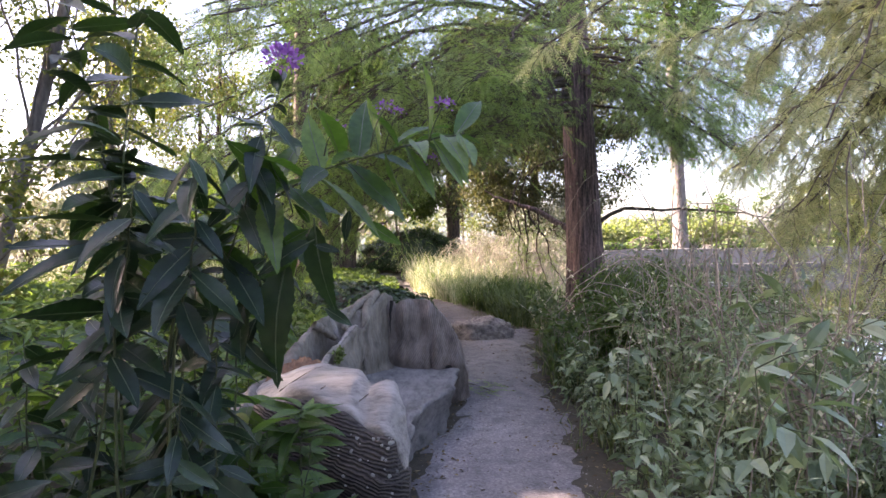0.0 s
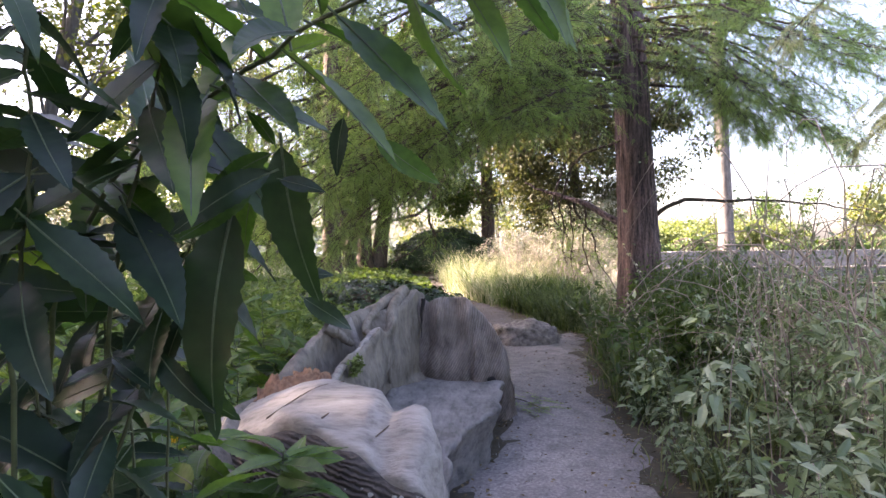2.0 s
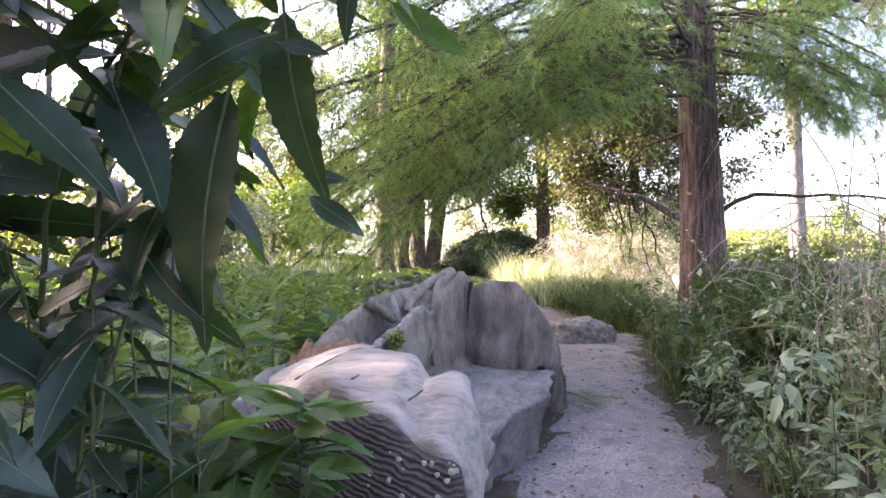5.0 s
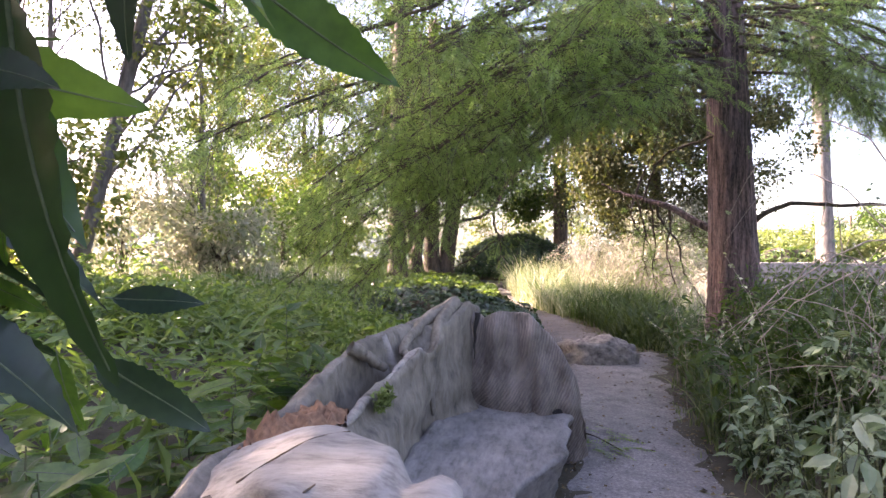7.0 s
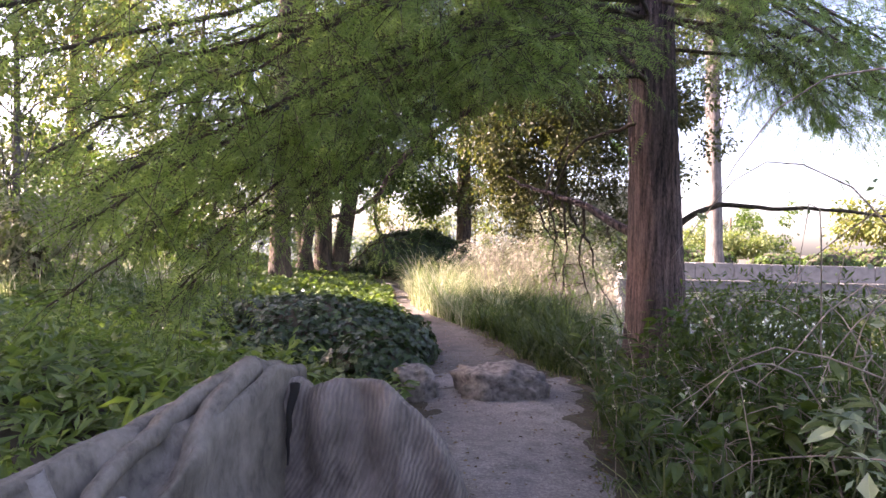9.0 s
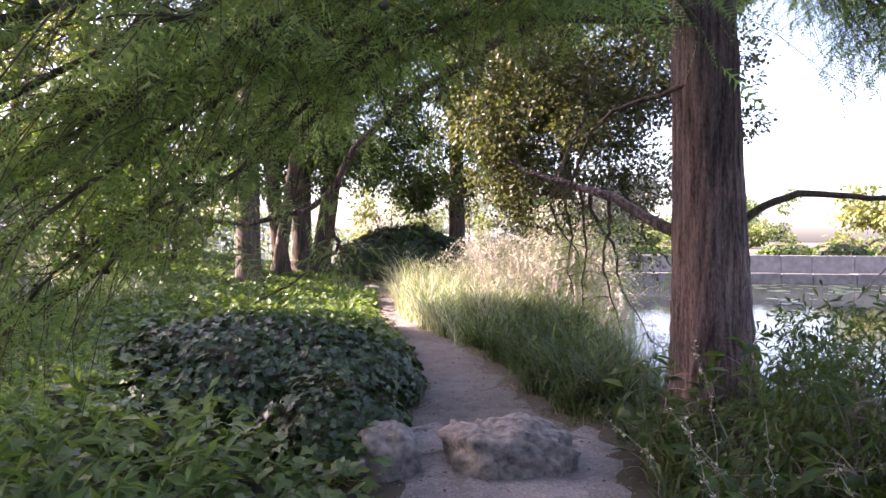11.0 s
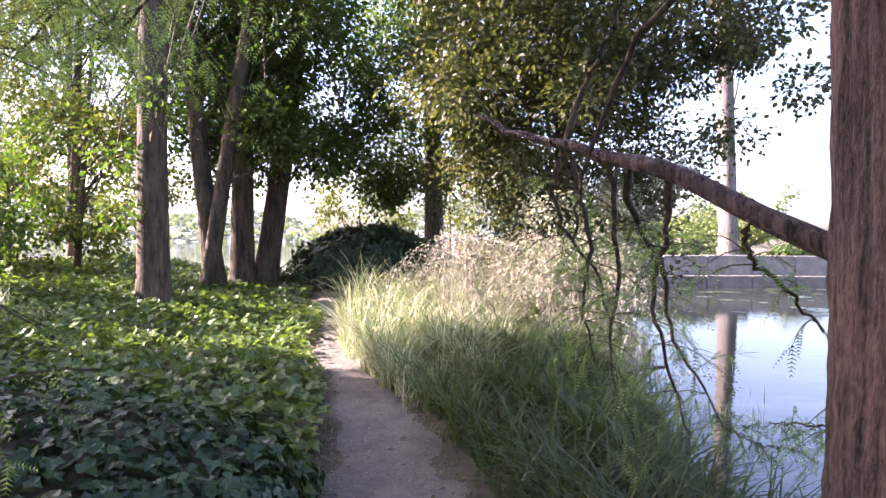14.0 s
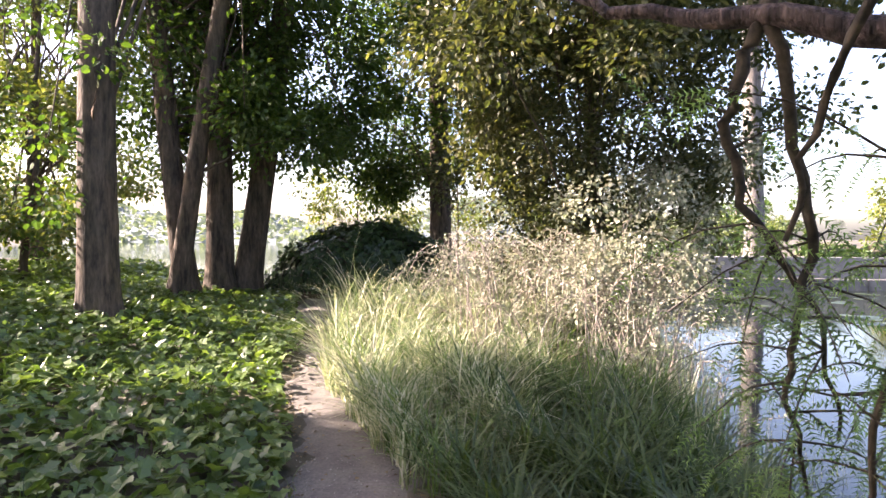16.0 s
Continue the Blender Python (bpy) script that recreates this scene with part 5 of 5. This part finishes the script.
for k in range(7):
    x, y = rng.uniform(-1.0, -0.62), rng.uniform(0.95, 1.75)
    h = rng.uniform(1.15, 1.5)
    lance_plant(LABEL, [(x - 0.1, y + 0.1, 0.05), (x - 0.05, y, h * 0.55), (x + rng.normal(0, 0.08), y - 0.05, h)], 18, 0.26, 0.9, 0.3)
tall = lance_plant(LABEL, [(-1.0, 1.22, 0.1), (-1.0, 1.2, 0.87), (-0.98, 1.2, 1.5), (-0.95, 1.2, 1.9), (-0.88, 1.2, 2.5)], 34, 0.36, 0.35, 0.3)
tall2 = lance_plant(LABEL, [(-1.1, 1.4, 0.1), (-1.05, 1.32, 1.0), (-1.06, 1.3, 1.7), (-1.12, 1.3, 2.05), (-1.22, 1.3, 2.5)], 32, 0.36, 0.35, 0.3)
bloom = lance_plant("slender stem with a purple flower cluster", [(-0.75, 1.6, 0.2), (-0.68, 1.5, 1.3), (-0.52, 1.4, 1.95), (-0.44, 1.33, 2.2)], 12, 0.17, 0.25, 0.5, 0.004)
flower_head(bloom, (-0.44, 1.32, 2.23), 0.06, 150)
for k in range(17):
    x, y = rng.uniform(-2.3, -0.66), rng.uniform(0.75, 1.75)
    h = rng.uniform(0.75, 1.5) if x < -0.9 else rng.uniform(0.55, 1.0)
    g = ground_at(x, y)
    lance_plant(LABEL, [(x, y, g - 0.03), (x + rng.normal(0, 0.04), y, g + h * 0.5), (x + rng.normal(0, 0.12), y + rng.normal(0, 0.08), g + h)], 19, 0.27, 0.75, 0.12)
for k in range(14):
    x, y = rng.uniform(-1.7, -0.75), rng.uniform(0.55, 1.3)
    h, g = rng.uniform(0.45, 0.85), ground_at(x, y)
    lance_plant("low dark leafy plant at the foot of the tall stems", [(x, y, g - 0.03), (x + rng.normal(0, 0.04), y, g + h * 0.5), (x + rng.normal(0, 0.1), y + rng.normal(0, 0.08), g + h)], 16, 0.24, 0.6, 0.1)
for k in range(24):
    x, y = rng.uniform(-2.6, -1.2), rng.uniform(1.5, 4.6)
    h, g = rng.uniform(0.6, 1.05), ground_at(-1.5, 2)
    lance_plant("bright green leafy plant beside the log bench", [(x, y, g - 0.05), (x, y, g + h * 0.5), (x + rng.normal(0, 0.1), y, g + h)], 20, 0.3, 0.25, 0.2, 0.005, "leafy plants by the bench", kinds=BRIGHT_LEAVES)
lance_plant("young leafy shoot in front of the log end", [(-0.56, 1.9, 0.0), (-0.55, 1.88, 0.45), (-0.53, 1.84, 0.84)], 22, 0.3, 0.1, 0.78, 0.006, "leafy plants by the bench", kinds=BRIGHT_LEAVES)
for x, y, h in ((-0.85, 1.95, 0.9), (-1.0, 1.75, 0.85), (-0.72, 1.75, 0.75), (-0.9, 1.55, 0.7), (-1.15, 2.1, 0.95), (-0.6, 1.55, 0.6), (-0.42, 1.6, 0.45), (-0.75, 1.4, 0.65), (-0.7, 1.6, 0.85), (-0.55, 1.4, 0.5), (-0.95, 1.35, 0.8), (-0.8, 1.75, 0.95)):
    lance_plant("young leafy shoot in front of the log end", [(x, y, 0.0), (x + 0.01, y, h * 0.5), (x + rng.normal(0, 0.05), y, h)], 17, 0.29, 0.35, 0.25, 0.005, "leafy plants by the bench", kinds=BRIGHT_LEAVES)
lance_plant("young leafy shoot in front of the log end", [(-0.5, 1.7, 0.0), (-0.5, 1.72, 0.4), (-0.46, 1.72, 0.72)], 11, 0.16, 0.2, 0.5, 0.005, "leafy plants by the bench", kinds=BRIGHT_LEAVES)
for x, y, h in ((-0.82, 1.92, 0.84), (-0.72, 1.86, 0.7), (-0.64, 1.95, 0.78), (-0.9, 1.82, 0.76), (-0.78, 1.72, 0.6), (-0.66, 1.74, 0.56), (-0.54, 1.78, 0.5), (-0.98, 1.95, 0.88), (-0.45, 1.68, 0.42), (-1.05, 2.05, 0.92)):
    lance_plant("broad-leaved green shoot hiding the log end", [(x, y, 0.0), (x + 0.01, y, h * 0.5), (x + rng.normal(0, 0.03), y - 0.03, h)], 18, 0.27, 0.4, 0.45, 0.005, "leafy plants by the bench", kinds=BRIGHT_LEAVES)
yellow = lance_plant("small plant with a bright yellow flower", [(-0.96, 2.0, 0.02), (-0.96, 2.0, 0.4), (-0.94, 1.98, 0.8)], 8, 0.12, 0.2, 0.3, 0.004, "leafy plants by the bench", kinds=BRIGHT_LEAVES)
flower_head(yellow, (-0.94, 1.97, 0.81), 0.035, 60, M_FLOWER_YELLOW)

# ---- far side of the pond ----
quay = thing("quay_wall", "low pale stone quay along the far side of the pond", "wall")


def block(name, lo, hi, mat, parent, label=""):
    bm = bmesh.new()
    bmesh.ops.create_cube(bm, size=1.0)
    lo, hi = Vector(lo), Vector(hi)
    for v in bm.verts:
        v.co = Vector([lo[i] + (hi[i] - lo[i]) * (v.co[i] + 0.5) for i in range(3)])
    bmesh.ops.bevel(bm, geom=bm.edges[:], offset=0.03, segments=2, affect="EDGES")
    me = bpy.data.meshes.new(name)
    bm.to_mesh(me)
    bm.free()
    me.materials.append(mat)
    ob = new(name, me)
    ob.parent = parent
    if label:
        ob["label"] = label
    return ob


x = 9.6
while x < 56:
    w = rng.uniform(1.6, 2.4)
    block("coping_stone", (x, 36.9, -0.2), (x + w - 0.012, 38.0, 0.98 + rng.normal(0, 0.015)), M_STONE, quay)
    block("step_stone", (x - 0.4, 36.1, -0.9), (x + w - 0.415, 37.0, 0.02 + rng.normal(0, 0.01)), M_STONE_WET, quay)
    x += w
for k in range(16):
    x = 10.5 + k * 3.0 + rng.normal(0, 0.5)
    dome("shrub", "low green shrub on top of the quay", (x, 39.2 + rng.normal(0, 0.4), 1.0), (1.6, 0.8, rng.uniform(0.5, 1.0)), 500, M_LEAF, 0.28, DIAMOND, "bush", 0.3)

c = cloud(30, (12.0, 35.5, 15), (19, 41, 21))
broad_tree("tall pale-barked tree beyond the quay", (15.6, 38.6, 0.9), (14.9, 38.6, 21), 0.48, 0.33, c, rng.uniform(0.9, 1.6, 30), 260, 0.3, M_LEAF, M_BARK_GREY, group="trees beyond the pond", flare=1.2)
for k, (x, y, h, w, mat) in enumerate(((35, 50, 5, 5.0, M_LEAF_GOLD), (20, 66, 1.8, 4.5, M_LEAF_FRESH), (42, 48, 8, 5, M_LEAF), (32, 74, 3, 6, M_LEAF_FRESH), (14, 75, 4, 5, M_LEAF), (52, 56, 9, 6, M_LEAF), (24, 90, 4, 7, M_LEAF_FRESH), (58, 40, 9, 6, M_LEAF_GOLD), (62, 26, 9, 6, M_LEAF), (62, 8, 9, 6, M_LEAF), (42, 95, 8, 8, M_LEAF), (62, -10, 10, 6, M_LEAF))):
    g = 0.8
    c = cloud(34, (x - w, y - w * 0.6, g + 0.8), (x + w, y + w * 0.6, g + h))
    broad_tree("distant leafy tree on the far bank of the pond", (x, y, g), (x, y, g + h * 0.8), 0.35, 0.15, c, rng.uniform(0.9, 1.7, 34), 150, 0.42, mat, M_BARK, group="trees beyond the pond")

# ---- lit bushes beyond the hedge and shrubs away from the path ----
for x, y, w, h, mat in ((-2.2, 27.2, 1.8, 3.6, M_LEAF_GOLD), (0.8, 28.0, 2.4, 5.0, M_LEAF_GOLD), (4.0, 26.8, 2.0, 4.5, M_LEAF_OLIVE), (-8.3, 19.5, 1.6, 3.2, M_LEAF), (-10.0, 16.0, 1.8, 3.4, M_LEAF), (-7.6, 16.6, 1.2, 2.2, M_LEAF),
                        (-7.0, 12.4, 1.2, 1.9, M_STRAW), (-6.4, 6.4, 1.3, 2.4, M_LEAF_GOLD), (-7.2, 3.4, 1.5, 2.6, M_LEAF_GOLD), (-9.6, 12.6, 1.6, 2.6, M_STRAW), (-9.5, 7.5, 1.6, 2.8, M_LEAF_GOLD), (-4.6, 1.2, 1.2, 2.2, M_LEAF)):
    g = ground_at(x, y)
    n = 30
    c = cloud(n, (x - w, y - w, g + 0.3), (x + w, y + w, g + h))
    broad_tree("leafy shrub standing among the trees", (x, y, g - 0.1), (x, y, g + h * 0.7), 0.05, 0.02, c, rng.uniform(0.35, 0.75, n), 130, 0.12, mat, M_TWIG, group="shrubs among the trees", limb_from=0.0, limb_r=0.015)

for x, y, w, h in ((3.1, 6.6, 0.7, 1.5), (3.4, 8.0, 0.6, 1.3), (2.9, 5.2, 0.6, 1.15), (3.5, 4.2, 0.7, 1.6), (3.4, 2.6, 0.7, 1.7), (3.9, 6.0, 0.7, 1.9), (2.6, 3.4, 0.5, 1.0), (2.3, 4.4, 0.5, 1.0), (2.7, 4.6, 0.5, 1.35), (2.2, 2.6, 0.4, 1.0), (2.8, 7.2, 0.5, 1.2), (3.2, 3.2, 0.6, 1.5), (2.4, 6.0, 0.4, 0.95), (3.7, 8.7, 0.6, 1.6), (4.2, 9.5, 0.6, 1.5), (3.9, 7.5, 0.6, 1.7), (4.6, 8.4, 0.7, 1.9), (3.0, 7.9, 0.5, 1.7), (3.3, 9.0, 0.5, 1.75), (3.9, 8.3, 0.6, 1.8), (3.8, 10.2, 0.6, 1.7), (4.9, 9.2, 0.7, 2.0), (2.9, 6.4, 0.6, 1.6), (3.3, 7.0, 0.6, 1.85), (3.0, 8.4, 0.5, 1.75), (3.5, 5.6, 0.6, 1.8), (2.5, 7.6, 0.4, 1.3), (4.1, 7.0, 0.6, 2.1), (4.4, 7.8, 0.6, 2.2), (3.6, 7.6, 0.5, 2.0)):
    g = ground_at(x, y)
    c = cloud(18, (x - w, y - w, g + 0.25), (x + w, y + w, g + h))
    broad_tree("scrubby bush growing on the pond bank", (x, y, g - 0.1), (x, y, g + h * 0.7), 0.025, 0.01, c, rng.uniform(0.2, 0.45, 18), 80 if y < 5.4 else 140, 0.075, M_HERB if y < 5.4 else M_LEAF, M_STEM_DRY, template=LANCE, group="bushes on the bank", limb_from=0.0, limb_r=0.009)


def dry_brush(label, n, lo, hi, tall, leaves, leaf):
    """Arching dry twigs tangled together, with small leaves on them."""
    brush = thing("dry_brush", label, "bush", (0, 0, 0))
    parts, rows = [], []
    for k in range(n):
        x, y = rng.uniform(lo[0], hi[0]), rng.uniform(lo[1], hi[1])
        g, a = ground_at(x, y), rng.uniform(0, 6.28)
        l, h = rng.uniform(0.4, 1.3), rng.uniform(0.3, 1.0) * tall
        line = curve([(x, y, g), (x + 0.3 * l * math.cos(a), y + 0.3 * l * math.sin(a), g + h * 0.8), (x + 0.8 * l * math.cos(a), y + 0.8 * l * math.sin(a), g + h), (x + 1.2 * l * math.cos(a), y + 1.2 * l * math.sin(a), g + h * 0.75)], 9, 0.015)
        parts.append(tube(line, np.linspace(0.007, 0.002, 10), 4))
        for j in range(leaves):
            rows.append(line[rng.integers(3, 10)] + rng.normal(0, 0.06, 3))
    tagged(solid("fine_growth", *join(parts), M_STEM_DRY, brush), kind="stuff")
    v, f = spread(DIAMOND, np.array(rows), axes(rng.normal(0, 1, (len(rows), 3)), rng.normal(0, 0.6, (len(rows), 3)) + np.array([0, 0, 1])), rng.uniform(0.02, 0.055, (len(rows), 1)))
    tagged(solid("foliage", v, f, leaf, brush, smooth=False), kind="stuff")


dry_brush("tangle of pale dry twigs behind the tall grass", 430, (0.7, 15.6), (3.6, 19.8), 1.7, 36, M_STRAW)
dry_brush("thicket of thin pale twigs on the pond bank", 190, (2.2, 2.6), (4.2, 6.4), 2.3, 7, M_HERB)

# lower part of the bronze-leaved tree, its sunlight put into the pale leaf colour
c = np.concatenate([cloud(26, (1.6, 16.4, 0.7), (3.9, 18.8, 2.3)), cloud(10, (2.6, 17.0, 1.6), (4.4, 19, 3.0))])
broad_tree("lower growth of the bronze tree by the water, sunlight put in its straw colour", (2.9, 17.8, 0.0), (3.0, 17.7, 2.0), 0.04, 0.015, c, rng.uniform(0.25, 0.6, len(c)), 200, 0.065, M_STRAW, M_STEM_DRY, template=OVAL_LEAF, group="shrubs among the trees", limb_from=0.0, limb_r=0.012)

# ---- distance across the lake ----
hx = np.linspace(-420, 60, 160)
rows = []
for t, z in ((0, 0.0), (0.25, 0.45), (0.6, 0.8), (1.0, 1.0)):
    top = 22 + 10 * np.sin(hx / 60) + 6 * np.sin(hx / 23 + 1) + 0.8 * np.sin(hx / 3.1) + 0.6 * np.sin(hx / 1.7)
    rows.append(np.c_[hx, 300 + 120 * t + 0 * hx, -1 + top * z])
tagged(solid("backdrop", np.array(rows).reshape(-1, 3), grid_faces(4, len(hx)), M_HILL), "wooded hills across the lake, tinted pale for haze", "hills", kind="structure")

n = 16000
x, u = rng.uniform(-400, 60, n), rng.uniform(0, 1, n)
top = 22 + 10 * np.sin(x / 60) + 6 * np.sin(x / 23 + 1)
p = np.c_[x, 300 + 120 * u, -1 + top * np.interp(u, [0, 0.25, 0.6, 1.0], [0, 0.45, 0.8, 1.0]) - 0.5]
v, f = spread(ROUND_LEAF, p, axes(rng.normal(0, 1, (n, 3)), rng.normal(0, 0.7, (n, 3)) + np.array([0, -0.4, 1])), rng.uniform(1.8, 4.2, (n, 1)))
tagged(solid("far_woods", v, f, M_FAR_WOODS, smooth=False), "tree crowns on the hills across the lake, tinted pale for haze", "trees", kind="stuff")

# ---- lily pads ----
a = np.linspace(0.18, 2 * np.pi - 0.18, 15)
pad_v = np.concatenate([[(0, 0, 0.004)], np.c_[np.cos(a), np.sin(a), 0.012 + 0.01 * np.sin(3 * a)]])
pad = bpy.data.meshes.new("lily_pad")
pad.from_pydata(pad_v.tolist(), [], [(0, k, k + 1) for k in range(1, 15)])
pad.materials.append(M_PAD)
for k in range(90):
    x, y = (rng.uniform(11, 24), rng.uniform(29.5, 35.5)) if k < 80 else (rng.normal(13, 1.0), rng.normal(27, 1.0))
    r = rng.uniform(0.12, 0.34)
    ob = tagged(new("lily_pad", pad), "flat round dark green leaf floating on the pond", "water lily", "lily pads near the quay")
    ob.matrix_world = pose(x, y, WATER + 0.004, 0, 0, rng.uniform(0, 360)) @ Matrix.Scale(r, 4)

# ---- dry stalks, litter and grit ----
for k in range(48):
    x, y = rng.uniform(1.3, 3.2), rng.uniform(1.6, 8.0) if k % 2 else rng.uniform(1.6, 4.5)
    h, g = rng.uniform(0.7, 1.55), ground_at(x, y)
    a = rng.uniform(0, 6.28)
    l = rng.uniform(0.2, 0.7)
    st = thing("dry_stalk", "thin dry bent stalk with seed husks on the bank", "plant", (0, 0, 0), "dry stalks on the bank")
    line = curve([(x, y, g - 0.03), (x + 0.2 * l * math.cos(a), y + 0.2 * l * math.sin(a), g + h * 0.6), (x + l * math.cos(a), y + l * math.sin(a), g + h)], 14, 0.006)
    solid("stem", *tube(line, np.linspace(0.004, 0.0018, 15), 5), M_STEM_DRY, st)
    i = rng.integers(6, 15, 44)
    v, f = spread(DIAMOND, line[i] + rng.normal(0, 0.008, (44, 3)), axes(rng.normal(0, 1, (44, 3)), rng.normal(0, 1, (44, 3))), rng.uniform(0.012, 0.03, (44, 1)))
    tagged(solid("seed_husk", v, f, M_GRASS_DRY, st, smooth=False), kind="stuff")

M_LITTER = leaf_material("fallen_leaves", [(0.06, 0.045, 0.025), (0.14, 0.095, 0.05), (0.24, 0.18, 0.1)], 0.1, 0.8)
n = 2600
y = rng.uniform(1.5, 20, n)
l, r = np.interp(y, PATH_Y, PATH_L), np.interp(y, PATH_Y, PATH_R)
u = np.where(rng.uniform(0, 1, n) < 0.75, np.where(rng.uniform(0, 1, n) < 0.5, rng.normal(0.0, 0.1, n), rng.normal(1.0, 0.1, n)), rng.uniform(0, 1, n))
x = l + (r - l) * u
v, f = spread(DIAMOND, np.c_[x, y, land_height(x, y) + 0.024], axes(np.c_[rng.normal(0, 1, (n, 2)), rng.normal(0, 0.1, n)], np.c_[rng.normal(0, 0.25, (n, 2)), np.ones(n)]), rng.uniform(0.015, 0.05, (n, 1)))
tagged(solid("leaf_litter", v, f, M_LITTER, smooth=False), "brown fallen leaves and twigs along the path edges", "leaf litter", kind="stuff")

PEBBLE = (np.array([(-0.5, -0.4, 0), (0.5, -0.3, 0), (0.4, 0.5, 0), (-0.4, 0.4, 0), (0.05, 0, 0.55)], float), np.array([(0, 1, 4), (1, 2, 4), (2, 3, 4), (3, 0, 4)]))
n = 5000
y = rng.uniform(1.0, 14, n)
l, r = np.interp(y, PATH_Y, PATH_L), np.interp(y, PATH_Y, PATH_R)
x = l + (r - l) * rng.uniform(0, 1, n)
v, f = spread(PEBBLE, np.c_[x, y, land_height(x, y) + 0.016], axes(np.c_[rng.normal(0, 1, (n, 2)), np.zeros(n)], np.tile([0.0, 0, 1], (n, 1))), rng.uniform(0.004, 0.014, (n, 1)))
M_GRIT = leaf_material("grit", [(0.12, 0.11, 0.1), (0.24, 0.22, 0.2), (0.42, 0.4, 0.37)], 0.0, 0.9)
tagged(solid("gravel", v, f, M_GRIT, smooth=False), "fine grey grit scattered on the earth path", "gravel", kind="stuff")

sprig = thing("fallen_sprig", "green conifer sprig fallen beside the bench end", "twig", (0, 0, 0))
p = np.c_[rng.uniform(0.3, 0.6, 26), rng.uniform(5.1, 5.7, 26), np.full(26, 0.06)]
v, f = spread(FROND_FINE, p, axes(np.c_[rng.normal(0.6, 0.5, 26), rng.normal(-0.5, 0.5, 26), rng.normal(0.05, 0.15, 26)], np.tile([0.0, 0, 1], (26, 1))), rng.uniform(0.15, 0.3, (26, 1)))
solid("needles", v, f, M_CONIFER, sprig, smooth=False)
solid("twig", *tube(curve([(0.25, 5.6, 0.04), (0.4, 5.4, 0.07), (0.62, 5.1, 0.04)], 8), np.linspace(0.006, 0.003, 9), 5), M_TWIG, sprig)
